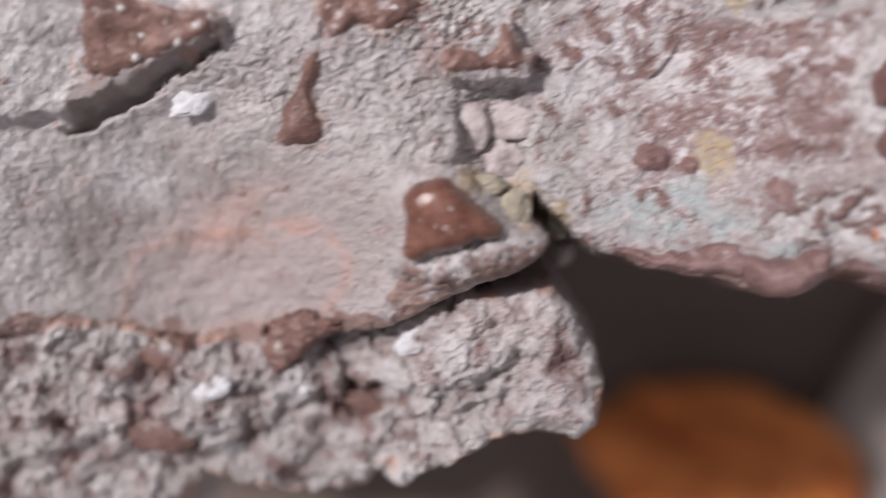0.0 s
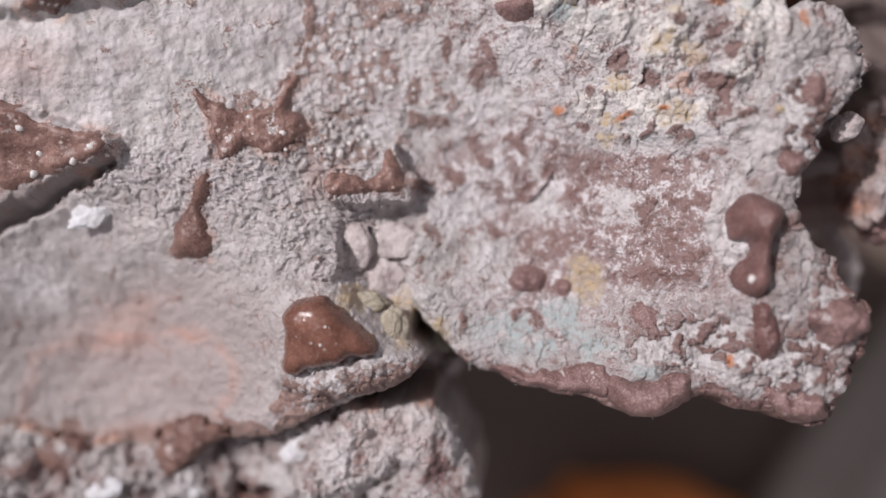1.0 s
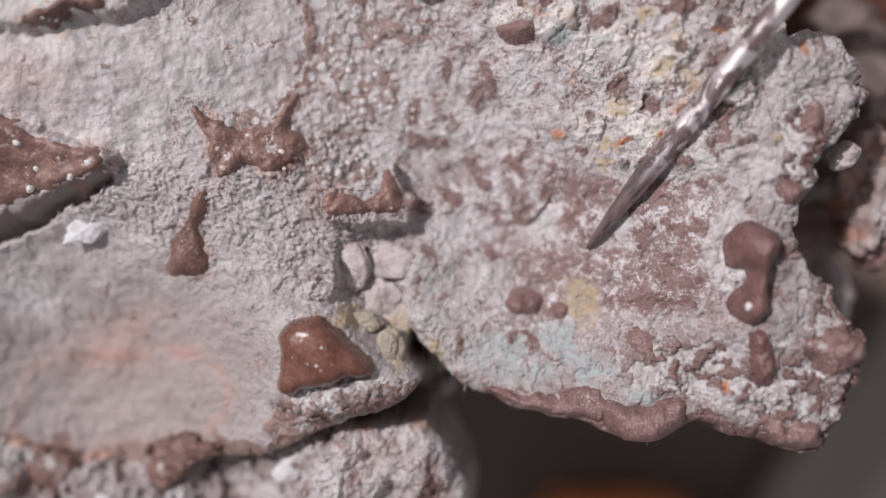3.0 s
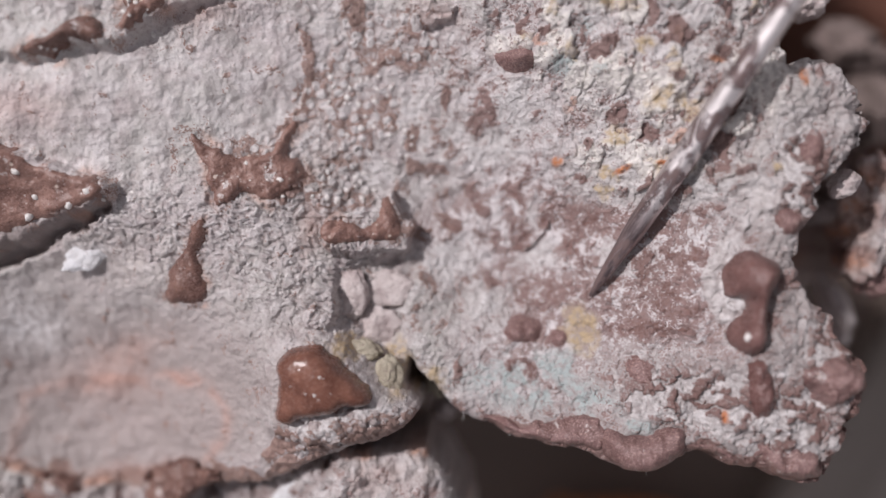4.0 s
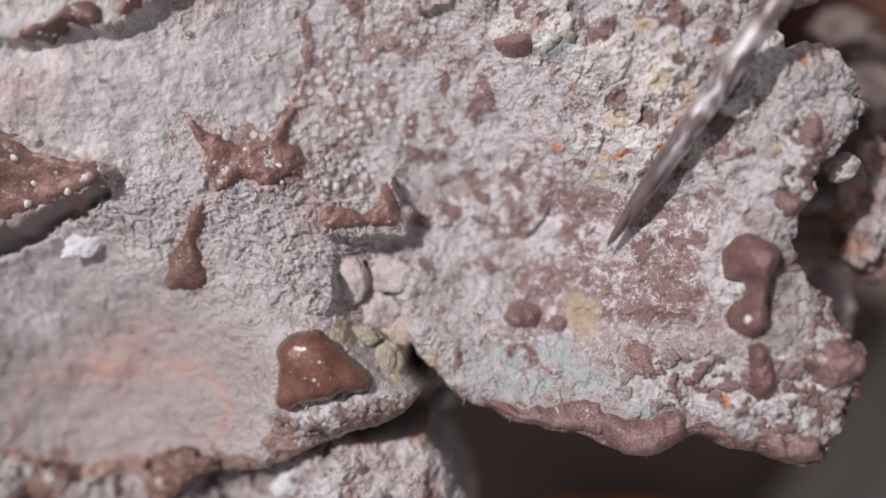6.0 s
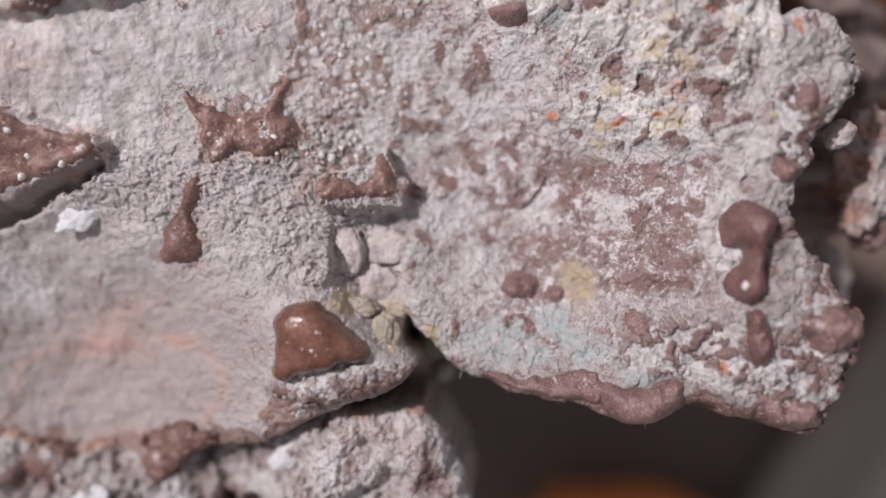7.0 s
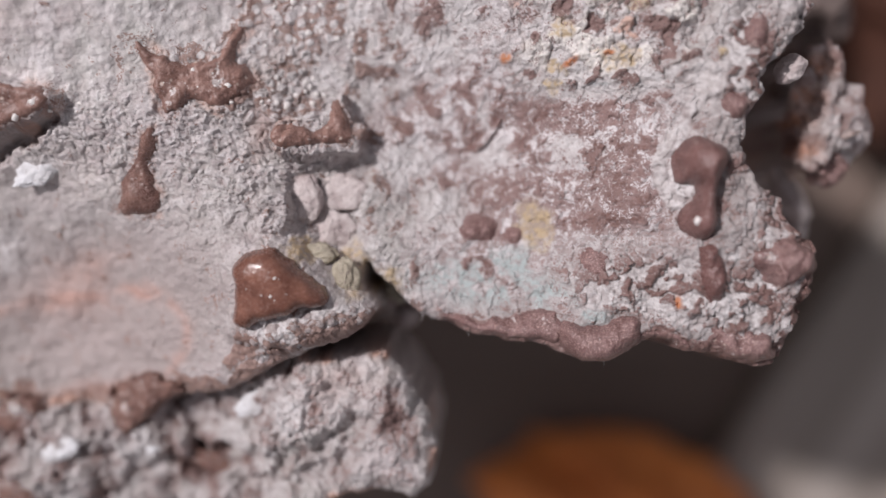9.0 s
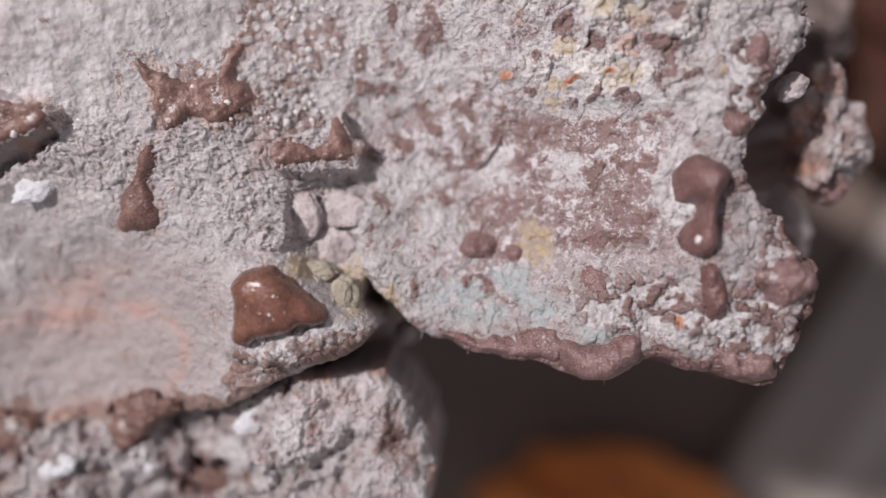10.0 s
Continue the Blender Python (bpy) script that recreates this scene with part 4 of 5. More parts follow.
# ---- glossy crusts and knobs on the face ----
def crust(name, outline, material, rise, roll=0.5, seed=500, label="", ragged=0.10, lift=0.0, rough=0.05, even=30, soften=14, inset=0.0):
    """A brown crust that lies on the face: raised by rise within its ragged outline, its rim rolled over."""
    outline = eased(outline)
    xs, ys = [p[0] for p in outline], [p[1] for p in outline]
    i0, i1 = int((min(xs) - 0.5 + 25.5) / STEP), int((max(xs) + 0.5 + 25.5) / STEP)
    j0, j1 = int((min(ys) - 0.5 + 12.5) / STEP), int((max(ys) + 0.5 + 12.5) / STEP)
    win = (slice(max(j0, 0), j1), slice(max(i0, 0), i1))
    x, y, ground = FX[win], FY[win], FZ[win].copy()
    d = inside(x + ragged * fbm(x, y, 0.5, seed, 3), y + ragged * fbm(x, y, 0.5, seed + 20, 3), outline) - inset
    t = np.clip(1 - np.clip(d, 0, None) / roll, 0, 1)
    for _ in range(even):
        ground[1:-1, 1:-1] = (ground[1:-1, 1:-1] * 2 + ground[:-2, 1:-1] + ground[2:, 1:-1] + ground[1:-1, :-2] + ground[1:-1, 2:]) / 6
    dome = np.sqrt(1 - t * t * 0.999)
    for _ in range(soften):
        dome[1:-1, 1:-1] = (dome[1:-1, 1:-1] + dome[:-2, 1:-1] + dome[2:, 1:-1] + dome[1:-1, :-2] + dome[1:-1, 2:]) / 5
    z = ground + lift + rise * dome + rough * fbm(x, y, 0.6, seed + 40, 4) - 0.12 - 9 * np.clip(-d, 0, None)
    TOP[win] = np.where(d > 0.02, np.maximum(TOP[win], z), TOP[win])
    return sheet(name, x, y, z, d, -0.10, material, specimen, label)


TOP = FZ.copy()
cap = crust("brown_cap", CAP, SHINY, 0.72, 0.36, 501, "glossy chestnut-brown rounded cap", ragged=0.07, rough=0.02, even=420, lift=0.42, soften=10)
bat = crust("brown_crust", BAT, DOTTED, 0.42, 0.22, 541, "ragged brown crust dotted with white grains", ragged=0.14, rough=0.10)
crust("brown_fin", FIN, GLAZE, 0.40, 0.3, 581, "narrow brown fin with an orange rim", ragged=0.12, inset=-0.10)
slab = crust("brown_crust", SLAB, DOTTED, 0.35, 0.3, 621, "flat brown crust dotted with white grains", ragged=0.16, rough=0.07)
shelf_lip = crust("brown_lip", SHELF_LIP, GLAZE, 0.5, 0.3, 661, "smooth brown lip along a shelf")
shelf_tuft = crust("brown_tuft", SHELF_TUFT, DOTTED, 0.45, 0.2, 701, "rough dark brown tuft", ragged=0.25, rough=0.16)
crust("chip_crust", CHIP_TOP, DOTTED, 0.36, 0.2, 741, "hooked brown crust on a chip", ragged=0.14, even=8, rough=0.1)
STALK = [(9.14, -1.09), (9.22, -0.63), (9.55, -0.30), (9.85, -0.08), (10.13, -0.08), (10.38, -0.26), (10.79, -0.40), (11.08, -0.62), (11.13, -0.98), (10.96, -1.34), (10.81, -1.53), (10.72, -1.89), (10.67, -2.35), (10.68, -2.80), (10.63, -3.25), (10.38, -3.63), (10.13, -3.76), (9.71, -3.65), (9.34, -3.38), (9.24, -3.02), (9.34, -2.69), (9.47, -2.46), (9.75, -2.27), (9.85, -1.99), (9.68, -1.87), (9.30, -1.88), (9.19, -1.55)]
stalk = crust("brown_stalk", STALK, MAUVE, 1.45, 0.85, 821, "smooth swollen mauve-brown stalk with a pale spot", ragged=0.04, rough=0.07, even=160, soften=26, inset=0.11)
crust("stalk_stem", [(9.94, -3.90), (10.28, -3.80), (10.58, -4.02), (10.82, -4.53), (10.86, -5.09), (10.75, -5.66), (10.44, -5.86), (10.16, -5.71), (10.05, -5.11), (9.95, -4.55)], MAUVE, 0.55, 0.42, 845, "mauve-brown stem", ragged=0.08, rough=0.12, even=60, soften=40)
crust("rim_lobe", [(0.78, -6.02), (1.66, -5.99), (2.85, -6.22), (3.93, -6.06), (5.08, -5.75), (5.69, -6.14), (5.62, -7.24), (4.00, -7.28), (2.83, -7.06), (1.65, -6.69)], GRAINY, 0.8, 0.8, 861, "rounded mauve-brown lobe on the rim", lift=-0.22, ragged=0.22, rough=0.10)
crust("rim_lobe", [(5.32, -6.24), (6.00, -6.49), (7.02, -6.49), (7.78, -6.07), (8.25, -6.57), (8.05, -7.45), (7.47, -7.95), (6.65, -8.14), (5.83, -7.83), (5.36, -7.08)], GRAINY, 1.25, 1.1, 901, "rounded mauve-brown lobe on the rim", lift=-0.12, ragged=0.10, rough=0.08)
crust("rim_lobe", [(8.38, -6.62), (9.20, -6.78), (9.76, -7.06), (10.07, -7.65), (9.22, -7.33), (8.48, -7.10)], GRAINY, 0.8, 0.7, 941, lift=-0.15)
crust("rim_lobe", [(10.42, -6.57), (11.29, -6.99), (12.14, -6.72), (12.89, -7.66), (12.14, -8.27), (11.14, -7.95), (10.45, -7.36)], GRAINY, 0.9, 0.9, 981, lift=-0.1, ragged=0.24, rough=0.11)
crust("rim_lobe", [(11.76, -4.10), (12.69, -3.66), (13.64, -3.79), (14.05, -4.56), (13.49, -4.92), (12.84, -5.38), (12.26, -5.36), (11.87, -4.77)], GRAINY, 1.0, 1.0, 1021, lift=-0.15, ragged=0.22, rough=0.11)
for n, (outline, rise) in enumerate(KNOBS):
    crust("brown_knob", outline, GRAINY, rise + 0.15, 0.6, 1100 + 40 * n, ragged=0.08, lift=-0.15, rough=0.09, soften=45)
crust("ledge_crust", [(-11.82, -9.12), (-10.91, -8.36), (-9.78, -8.02), (-8.72, -8.22), (-8.27, -8.79), (-9.20, -9.52), (-10.19, -10.32), (-11.09, -10.84), (-11.37, -9.83)], GLAZE, 0.42, 0.22, 1600, "matt dark brown crust on the rim", lift=0.25, ragged=0.3, even=20, rough=0.16)
crust("ledge_crust", [(-16.16, -8.87), (-14.93, -8.90), (-14.03, -9.32), (-14.25, -10.19), (-15.22, -10.10), (-15.88, -9.58)], GLAZE, 0.4, 0.25, 1640, "matt dark brown crust on the rim", lift=0.6, even=40, ragged=0.25, rough=0.15)


# ---- blisters and pale grains on the face ----
def ball_mesh(name, material, flat=1.0):
    verts, faces, rings, around = [], [], 7, 12
    for i in range(rings + 1):
        a = math.pi * i / rings
        for j in range(around):
            b = 2 * math.pi * j / around
            p = Vector((math.sin(a) * math.cos(b), math.sin(a) * math.sin(b), math.cos(a) * flat))
            verts.append(p * (1 + 0.22 * noise.noise(p * 1.7 + Vector((len(name), 0, 0)))))
    for i in range(rings):
        for j in range(around):
            faces.append((i * around + j, (i + 1) * around + j, (i + 1) * around + (j + 1) % around, i * around + (j + 1) % around))
    ob = mesh_object(name, verts, faces, material)
    return ob


def top_height(x, y):
    return float(TOP[int(round((y + 12.5) / STEP)), int(round((x + 25.5) / STEP))])


def scatter(name, first, areas, count, sizes, seed, sink=0.3, parent=None):
    pick = random.Random(seed)
    spots = []
    for _ in range(count * 6):
        (cx, cy), rx, ry = pick.choice(areas)
        a, r = pick.uniform(0, 2 * math.pi), math.sqrt(pick.random())
        x, y, size = cx + rx * r * math.cos(a), cy + ry * r * math.sin(a), pick.uniform(*sizes) * pick.uniform(0.6, 1.0)
        if all(math.hypot(x - u, y - v) > 0.95 * (size + w) for u, v, w in spots):
            spots.append((x, y, size))
        if len(spots) == count:
            break
    for n, (x, y, size) in enumerate(spots):
        ob = first if n == 0 else new(name, first.data)
        ob.parent = parent or specimen
        turn = Euler((pick.uniform(-0.3, 0.3), pick.uniform(-0.3, 0.3), pick.uniform(0, 6.28))).to_quaternion()
        flat = pick.uniform(0.75, 1.0)
        ob.matrix_basis = Matrix.LocRotScale(Vector((x, y, top_height(x, y) + BASE + size * sink)) * MM, turn, Vector((size, size * flat, size * pick.uniform(0.7, 1.0))))


scatter("blister", ball_mesh("blister", BLISTER), [((-3.40, 4.57), 1.5, 1.8), ((-2.99, 5.58), 1.2, 1.0), ((-3.78, 2.10), 1.4, 0.6), ((-1.78, 3.78), 0.7, 0.8)], 55, (0.08, 0.19), 5, -0.35)
SLAB_GRAINS = (((-14.36, 2.46), 0.2), ((-13.95, 1.62), 0.19), ((-12.73, 1.34), 0.22), ((-14.21, 0.95), 0.2), ((-12.03, 1.76), 0.16), ((-11.64, 1.54), 0.15), ((-10.80, 1.73), 0.15))
grain_of = ball_mesh("pale_grain", SPECK)
scatter("pale_grain", grain_of, [((-7.18, 2.32), 1.2, 0.7), ((-5.88, 2.15), 0.9, 0.6)], 12, (0.05, 0.16), 6, -0.62, bat)
for n, (spot, size) in enumerate(SLAB_GRAINS):
    scatter("pale_grain", new("pale_grain", grain_of.data), [(spot, 0.04, 0.04)], 1, (size, size * 1.2), 60 + n, -0.55, slab)
scatter("pale_grain", new("pale_grain", grain_of.data), [((-12.9, 6.35), 0.5, 0.2)], 4, (0.05, 0.16), 7, -0.62, shelf_lip)
scatter("pale_grain", new("pale_grain", grain_of.data), [((-10.17, 7.65), 0.7, 0.6)], 9, (0.06, 0.19), 8, -0.5, shelf_tuft)
scatter("cap_speck", ball_mesh("cap_speck", SPECK), [((-4.22, -4.70), 0.9, 0.7)], 7, (0.03, 0.06), 9, 0.0, cap)
scatter("pale_spot", ball_mesh("pale_spot", SPECK), [((9.80, -3.04), 0.05, 0.05)], 1, (0.2, 0.24), 12, -0.7, stalk)

scatter("pale_crumb", ball_mesh("pale_crumb", PINKISH), [((-4.28, -6.28), 1.3, 0.22), ((-2.61, -5.91), 0.7, 0.22), ((-5.41, -6.45), 0.5, 0.3), ((-1.67, -5.84), 0.5, 0.2)], 18, (0.14, 0.34), 15, -0.5)


# ---- loose-looking lumps that belong to the specimen ----
def lump(name, cx, cy, cz, rx, ry, rz, material, parent, seed, label="", turn=0.0, rough=0.18, rings=28, base=BASE, warm=()):
    """A rough rounded lump, all of it one closed mesh."""
    verts, faces, around = [], [], rings * 2
    c, s = math.cos(radians(turn)), math.sin(radians(turn))
    for i in range(rings + 1):
        a = math.pi * i / rings
        for j in range(around):
            b = 2 * math.pi * j / around
            p = Vector((math.sin(a) * math.cos(b), math.sin(a) * math.sin(b), math.cos(a)))
            k = 1 + rough * (noise.noise(p * 1.6 + Vector((seed, 0, 0))) + 0.5 * noise.noise(p * 4 + Vector((seed, 3, 0))) + 0.25 * noise.noise(p * 9 + Vector((seed, 5, 0))))
            x, y = p.x * rx * k, p.y * ry * k
            verts.append((cx + x * c - y * s, cy + x * s + y * c, base + cz + p.z * rz * k))
    for i in range(rings):
        for j in range(around):
            faces.append((i * around + j, (i + 1) * around + j, (i + 1) * around + (j + 1) % around, i * around + (j + 1) % around))
    fields = None
    if material is ROCK:
        v = np.array(verts)
        fields = {key: np.zeros(len(verts)) for key in FIELDS}
        fields["brown"] = np.clip(0.48 + 0.4 * fbm(v[:, 0], v[:, 1], 1.2, int(seed) + 2000, 3), 0, 0.8)
        for wx, wy in warm:
            fields["orange"] = np.maximum(fields["orange"], 0.95 * blot(v[:, 0], v[:, 1], wx, wy, 0.5, 0.4))
        if not warm:
            fields["orange"] = np.clip(1.2 * fbm(v[:, 0] + v[:, 2], v[:, 1], 1.6, int(seed) + 2100, 2) - 0.15, 0, 0.8)
    return mesh_object(name, verts, faces, material, parent, label, fields)


for (cx, cy), z, rx, ry, rz, material, seed, turn in (
        ((-2.47, -2.90), -3.9, 0.8, 0.65, 0.4, PINKISH, 1.0, -20), ((-2.08, -1.65), -4.2, 1.0, 0.65, 0.4, PINKISH, 2.0, 10),
        ((-3.33, -1.76), -4.2, 0.6, 0.8, 0.25, PINKISH, 3.0, 0), ((-1.95, -4.72), -2.6, 0.45, 0.75, 0.5, OCHRE, 4.0, 0),
        ((-0.73, -5.26), -2.9, 0.6, 0.5, 0.6, OCHRE, 5.0, -30), ((-2.87, -3.72), -2.2, 0.6, 0.35, 0.3, OCHRE, 6.0, -10),
        ((-1.10, -6.96), -3.0, 0.35, 0.6, 0.5, PINKISH, 7.0, 0)):
    lump("notch_grain", cx, cy, float(face_height(np.array([cx]), np.array([cy]))[0]) + 0.02, rx * 1.1, ry * 1.1, rz, material, specimen, seed, turn=turn, rough=0.26)
def ground_height(x, y):
    """The higher of the face and the ledge at a place."""
    i, j = int(round((x + 27.0) / STEP)), int(round((y + 20.5) / STEP))
    ledge = float(ledge_z[j, i]) if 0 <= j < LX.shape[0] and 0 <= i < LX.shape[1] and ledge_d[j, i] > 0 else -99.0
    face = top_height(x, y) if y > -12.4 and EDGE[int(round((y + 12.5) / STEP)), int(round((x + 25.5) / STEP))] > 0 else -99.0
    return max(ledge, face)


for (cx, cy), rx, ry, seed, turn in (((-15.45, -9.75), 0.8, 0.5, 41.0, -15), ((-15.86, -12.77), 1.3, 0.8, 43.0, -10), ((-7.71, -11.99), 0.9, 0.35, 44.0, -20)):
    lump("ledge_crust", cx, cy, ground_height(cx, cy) - 0.05, rx, ry, 0.26, GLAZE, specimen, seed, turn=turn, rough=0.32)
for (cx, cy), z, r, seed in (((-12.79, -0.37), 0.2, 0.75, 11.0), ((-13.49, -11.02), 0.2, 0.65, 14.0), ((-5.79, -9.32), 0.0, 0.6, 15.0), ((-9.93, -11.14), 0.4, 0.25, 16.0)):
    lump("white_grain", cx, cy, ground_height(cx, cy) + 0.05, r * 1.15, r * 0.65, r * 0.22, WHITE, specimen, seed, turn=25, rough=0.32)

# the spur beside the face, and the small lumps in the gap
lump("side_spur", 16.28, 0.40, -3.2, 1.32, 1.95, 1.6, ROCK, specimen, 21.0, "knobbly pale spur with an orange flank", -8, 0.5, 64, warm=((15.2, -0.6), (15.0, 0.5), (15.4, 1.4)))
lump("side_spur", 16.40, 2.30, -2.9, 0.55, 1.15, 1.0, ROCK, specimen, 22.0, "knobbly pale spur tip", 4, 0.4, 48, warm=((15.9, 2.5),))
lump("side_spur", 17.30, 0.20, -3.1, 0.8, 1.0, 0.9, PINKISH, specimen, 37.0, turn=10, rough=0.4, rings=48)
lump("side_spur", 16.40, -1.35, -3.2, 0.75, 0.7, 0.9, GRAINY, specimen, 38.0, turn=30, rough=0.35, rings=48)
lump("side_spur", 16.10, -2.45, -6.4, 0.5, 1.3, 0.8, PINKISH, specimen, 23.0, turn=30, rough=0.3)
lump("side_spur", 16.50, -3.75, -7.2, 0.6, 0.45, 0.6, PINKISH, specimen, 39.0, turn=-20, rough=0.3)
lump("spur_root", 17.4, 0.04, -29.4, 1.9, 2.3, 25.6, ROCK, specimen, 24.0, rough=0.3)
lump("spur_root", 17.78, 3.63, -32.6, 3.6, 4.6, 22.6, ROCK, specimen, 25.0, rough=0.3)
# Unseen lumps added left and behind, to keep the sun off the table.
lump("sun_blocker", -33.0, -1.0, -28.0, 14.0, 19.0, 28.5, ROCK, specimen, 40.0, "unseen rock lump added to block the sun", 0, 0.12, 40)
lump("sun_blocker", -1.0, 24.5, -28.0, 19.0, 11.0, 28.5, ROCK, specimen, 41.0, "unseen rock lump added to block the sun", 0, 0.12, 40)
lump("gap_knob", *(13.75, 2.06), 1.0, 0.58, 0.45, 0.5, PINKISH, specimen, 26.0, "small pinkish-grey knob", 40, 0.2)
lump("gap_knob", *(-0.02, -6.57), -5.6, 0.5, 0.55, 0.5, PINKISH, specimen, 34.0, "pale grain in the gap", 0, 0.25)
lump("gap_knob", *(-0.35, -5.17), -3.4, 0.42, 0.7, 0.5, OCHRE, specimen, 35.0, "ochre-grey grain in the gap", 10, 0.35)
lump("gap_knob", *(0.15, -5.09), -4.6, 0.4, 0.5, 0.5, OCHRE, specimen, 36.0, "ochre-grey grain in the gap", -30, 0.35)
lump("gap_knob", *(13.01, 8.57), -0.6, 0.75, 0.5, 0.8, PINKISH, specimen, 27.0, turn=20, rough=0.3)
# These two get their shade from the darkened lump colour.
lump("gap_knob", *(17.89, 8.80), -9.5, 1.5, 1.0, 1.5, SHADED, specimen, 28.0, turn=-20, rough=0.35)
lump("gap_knob", *(19.10, 6.62), -11.0, 1.4, 2.0, 2.0, SHADED, specimen, 29.0, rough=0.35)

# ---- fine fibres on the rim ----
def fibre(x, y, way, length, seed):
    """A thin curved hair of dust, one tapering tube."""
    pick = random.Random(seed)
    a, bend, rise = radians(way), pick.uniform(-1.2, 1.2), pick.uniform(-0.1, 0.5)
    p, verts, faces, n, around = Vector((x, y, top_height(x, y) + BASE - 0.05)), [], [], 8, 6
    for i in range(n):
        r = 0.011 * (1 - 0.7 * i / (n - 1))
        side = Vector((-math.sin(a), math.cos(a), 0))
        for j in range(around):
            b = 2 * math.pi * j / around
            verts.append(p + side * (r * math.cos(b)) + Vector((0, 0, r * math.sin(b))))
        p = p + Vector((math.cos(a), math.sin(a), rise)) * (length / n)
        a += bend / n
    for i in range(n - 1):
        for j in range(around):
            faces.append((i * around + j, i * around + (j + 1) % around, (i + 1) * around + (j + 1) % around, (i + 1) * around + j))
    mesh_object("fibre", verts, faces, SPECK, specimen)


for n, ((x, y), way, length) in enumerate((
        ((0.70, -6.10), -100, 0.3), ((1.02, -6.30), -70, 0.2), ((2.35, -6.75), -110, 0.18), ((4.20, -7.16), -95, 0.15), ((7.02, -7.89), -80, 0.2), ((7.58, -7.67), -60, 0.15), ((9.40, -7.17), -100, 0.2))):
    fibre(x, y, way, length, 40 + n)


# ---- things on the table ----
stone = tagged(lump("orange_stone", 0, 0, 0, 11.0, 6.6, 6.6, AMBER, None, 31.0, rough=0.3, rings=40, base=0.0), "rough rust-orange stone lying on a dark table", "stone")
stone.matrix_world = Matrix.Translation((*(Vector((16.6, -28.6)) * MM), 6.2 * MM)) @ pose(0, 0, 0, 0, 0, -25)
rust = tagged(lump("rust_stone", 0, 0, 0, 17.0, 16.0, 8.0, RUST, None, 33.0, rough=0.3, rings=40, base=0.0), "dull rust-brown stone lying on a dark table", "stone")
rust.matrix_world = Matrix.Translation((43.0 * MM, 19.2 * MM, 7.4 * MM))


def tabletop():
    bm = bmesh.new()
    bmesh.ops.create_cube(bm, size=1.0, matrix=Matrix.Translation((0, 0, -0.0125)) @ Matrix.Diagonal((1.4, 0.9, 0.025, 1)))
    bmesh.ops.bevel(bm, geom=bm.edges[:], offset=0.003, segments=2, affect="EDGES")
    mesh = bpy.data.meshes.new("tabletop")
    bm.to_mesh(mesh)
    bm.free()
    mesh.materials.append(BOARD)
    return tagged(new("tabletop", mesh), "dark brown worn wooden tabletop", "table", kind="structure")


tabletop()


def plank():
    """A weathered plank with split ends, its length along x."""
    length, width, thick, nx, ny = 340.0, 70.0, 4.0, 60, 24
    verts, faces = [], []
    for side in (1, 0):
        for i in range(nx + 1):
            for j in range(ny + 1):
                x, y = length * (i / nx - 0.5), width * (j / ny - 0.5)
                groove = 0.25 * noise.noise((x * 0.01, y * 0.5, 3.0)) + 0.15 * noise.noise((x * 0.03, y * 1.3, 7.0))
                x += 3.0 * noise.noise((y * 0.3, side, 5.0)) * abs(2 * i / nx - 1) ** 8
                verts.append((x, y + 0.5 * noise.noise((x * 0.03, j, 1.0)) * abs(2 * j / ny - 1) ** 6, (thick + groove) * side))
    row, top = ny + 1, (nx + 1) * (ny + 1)
    for i in range(nx):
        for j in range(ny):
            a = i * row + j
            faces += [(a, a + row, a + row + 1, a + 1), (top + a, top + a + 1, top + a + row + 1, top + a + row)]
    rim = [i * row for i in range(nx + 1)] + [nx * row + j for j in range(1, row)] + [i * row + ny for i in range(nx - 1, -1, -1)] + [j for j in range(ny - 1, 0, -1)]
    faces += [(a, a + top, b + top, b) for a, b in zip(rim, rim[1:] + rim[:1])]
    ob = tagged(mesh_object("plank", verts, faces, PLANK), "pale grey weathered wooden plank lying on a dark table", "plank")
    turn = radians(55.5)
    edge, half = Vector((30.6, -16.2)), width / 2
    middle = edge + Vector((math.sin(turn), -math.cos(turn))) * half
    ob.matrix_world = Matrix.Translation((middle.x * MM, middle.y * MM, 0.0002)) @ pose(0, 0, 0, 0, 0, 55.5)
    return ob


plank()


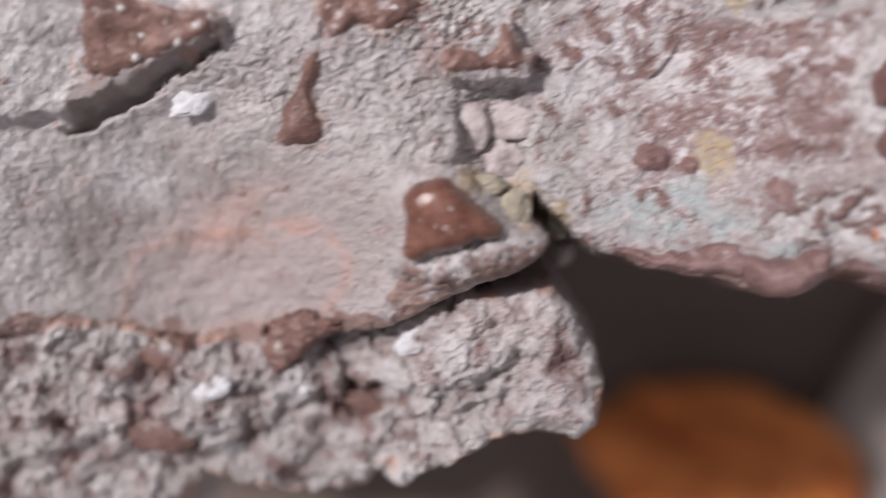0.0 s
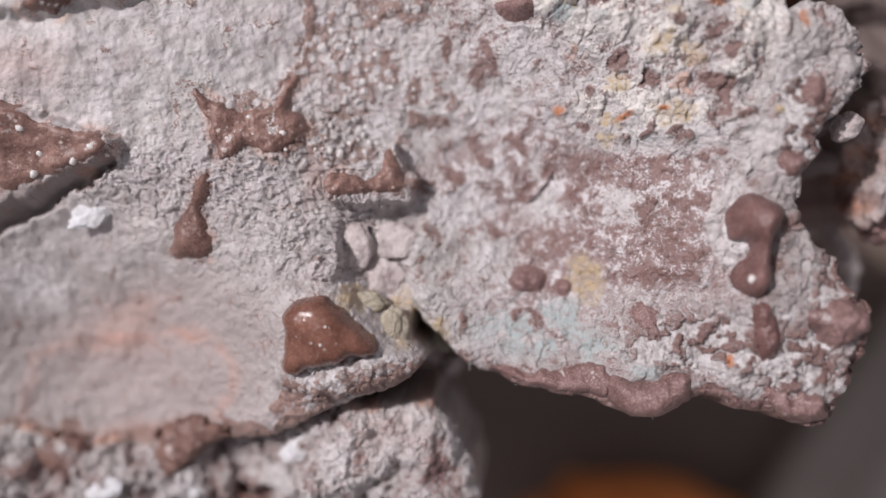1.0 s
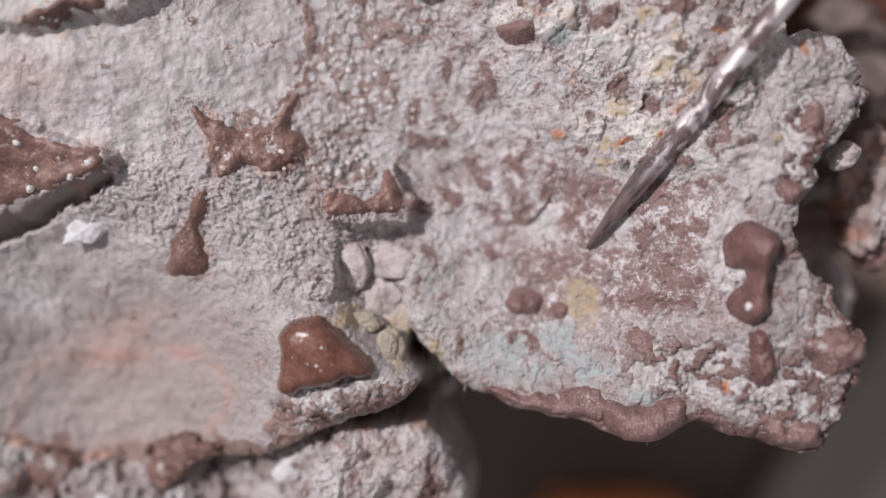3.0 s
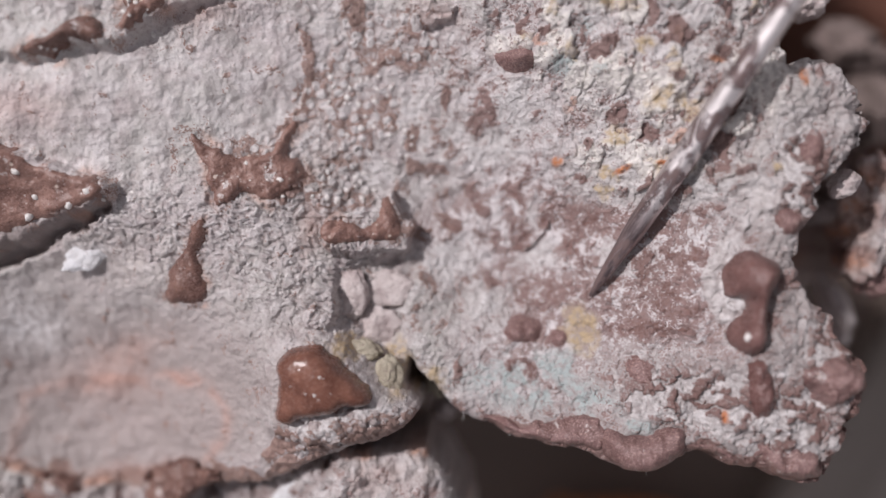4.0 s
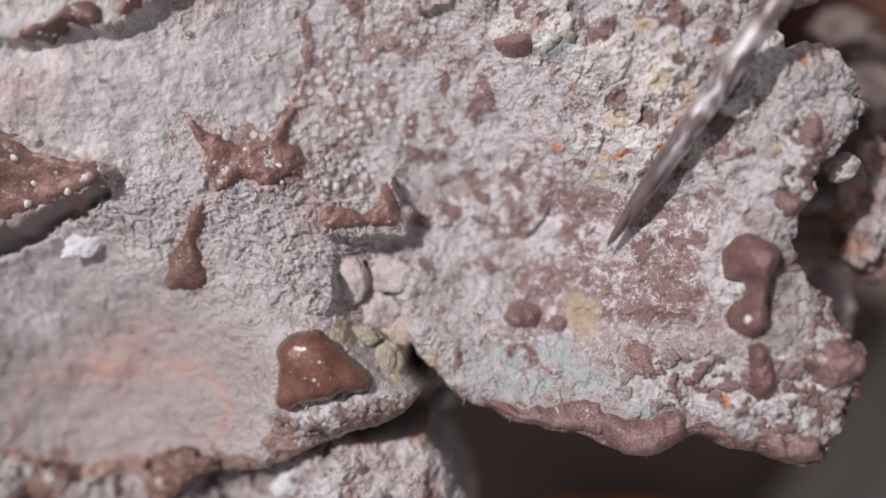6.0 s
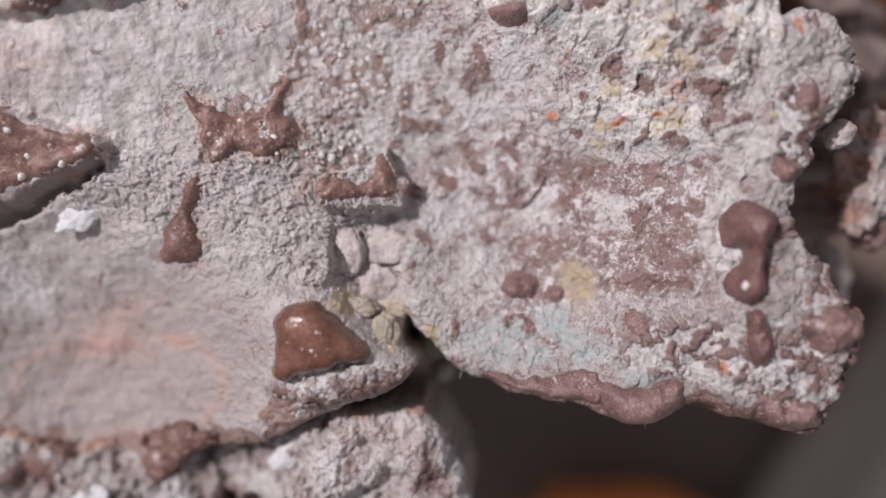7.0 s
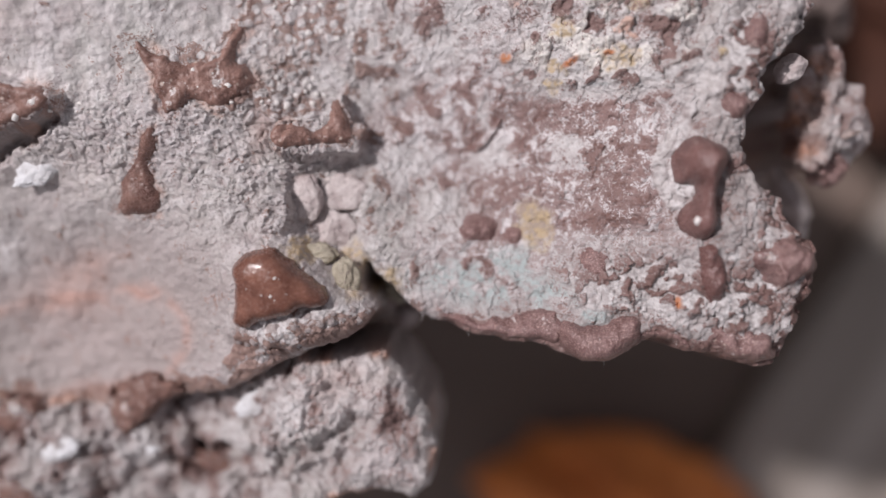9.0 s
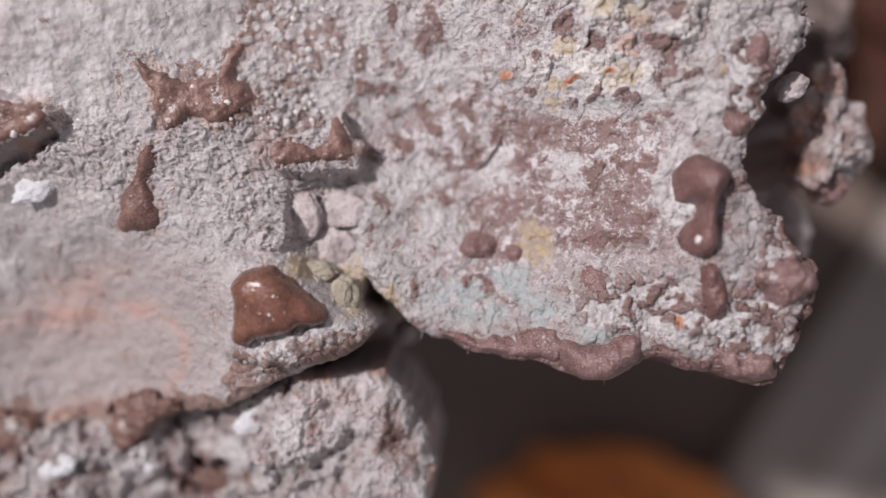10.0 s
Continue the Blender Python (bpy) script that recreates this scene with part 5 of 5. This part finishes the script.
def probe():
    """A ground steel needle with a worn four-sided taper; the tip is its origin and the shaft runs along -z."""
    profile = [(0.0, 0.05), (0.25, 0.11), (0.8, 0.18), (1.6, 0.26), (3.0, 0.36), (4.6, 0.42), (6.4, 0.44), (8.5, 0.41), (11.0, 0.39), (14.0, 0.39), (20.0, 0.40), (30.0, 0.45), (70.0, 0.45)]
    zs = np.unique(np.concatenate([np.linspace(0, 16, 130), np.linspace(16, 70, 40)]))
    radii = np.interp(zs, [p[0] for p in profile], [p[1] for p in profile])
    around, verts = 28, []
    for z, r in zip(zs, radii):
        flat = 0.16 * math.exp(-z / 9.0)
        for j in range(around):
            a = 2 * math.pi * j / around
            k = r * (1 - flat * math.cos(2 * a + 0.9) + (0.07 * noise.noise((math.cos(a) * 2, math.sin(a) * 2, z * 0.9))) + 0.05 * noise.noise((math.cos(a) * 6, math.sin(a) * 6, z * 2.5)))
            verts.append((k * math.cos(a), k * math.sin(a), -z))
    whole = tagged(new("steel_probe"), "worn dark steel probe needle with scratched patches and painted highlight", "needle")
    split = int(np.searchsorted(zs, 3.2))
    for name, a, b in (("tip", 0, split + 1), ("shaft", split, len(zs))):
        faces = [(n * around + j, (n + 1) * around + j, (n + 1) * around + (j + 1) % around, n * around + (j + 1) % around) for n in range(b - a - 1) for j in range(around)]
        mesh_object(name, verts[a * around:b * around], faces, STEEL, whole)
    return whole


needle = probe()


def aim(tip, way):
    """The needle's pose with its tip at a place in mm over the reference level and its shaft running along way."""
    tip = Vector((tip[0], tip[1], tip[2] + BASE)) * MM
    return look(tip, tip + Vector(way) * 0.05)


def motions():
    away = (0.47, 0.73, 0.4)
    walk(needle, [
        (0, aim((34.0, 46.0, 34.0), away)),
        (1.0, aim((26.0, 33.0, 24.0), away)),
        (1.5, aim((14.0, 14.5, 10.0), away)),
        (1.7, aim((8.9, 7.6, 4.8), away)),
        (1.8, aim((7.17, 4.31, 2.58), (0.504, 0.762, 0.407))),
        (1.9, aim((7.06, 2.15, 1.80), (0.484, 0.774, 0.407))),
        (2, aim((6.60, 1.50, 1.35), (0.545, 0.733, 0.407))),
        (2.1, aim((6.58, 1.24, 1.27), (0.555, 0.726, 0.407))),
        (2.2, aim((6.39, 0.72, 0.93), (0.555, 0.726, 0.407))),
        (3.3, aim((4.88, -1.22, -0.07), (0.517, 0.753, 0.407))),
        (3.5, aim((4.92, -1.33, -0.03), (0.500, 0.765, 0.407))),
        (3.8, aim((5.05, -1.68, 0.08), (0.476, 0.780, 0.407))),
        (4.2, aim((5.19, -1.85, 0.18), (0.466, 0.786, 0.407))),
        (4.5, aim((5.24, -1.86, 0.21), (0.479, 0.778, 0.407))),
        (4.8, aim((5.16, -1.84, 0.16), (0.481, 0.777, 0.407))),
        (5.2, aim((5.05, -1.89, 0.12), (0.470, 0.783, 0.407))),
        (5.5, aim((5.00, -1.90, 0.10), (0.467, 0.785, 0.407))),
        (5.7, aim((5.03, -2.12, 0.16), (0.467, 0.785, 0.407))),
        (5.9, aim((5.2, -1.6, 0.4), (0.457, 0.735, 0.4))),
        (6.2, aim((8.0, 3.6, 3.4), (0.457, 0.735, 0.4))),
        (6.5, aim((15.0, 14.5, 11.0), away)),
        (7.2, aim((28.0, 35.0, 26.0), away)),
        (10, aim((36.0, 50.0, 36.0), away)),
    ])


motions()
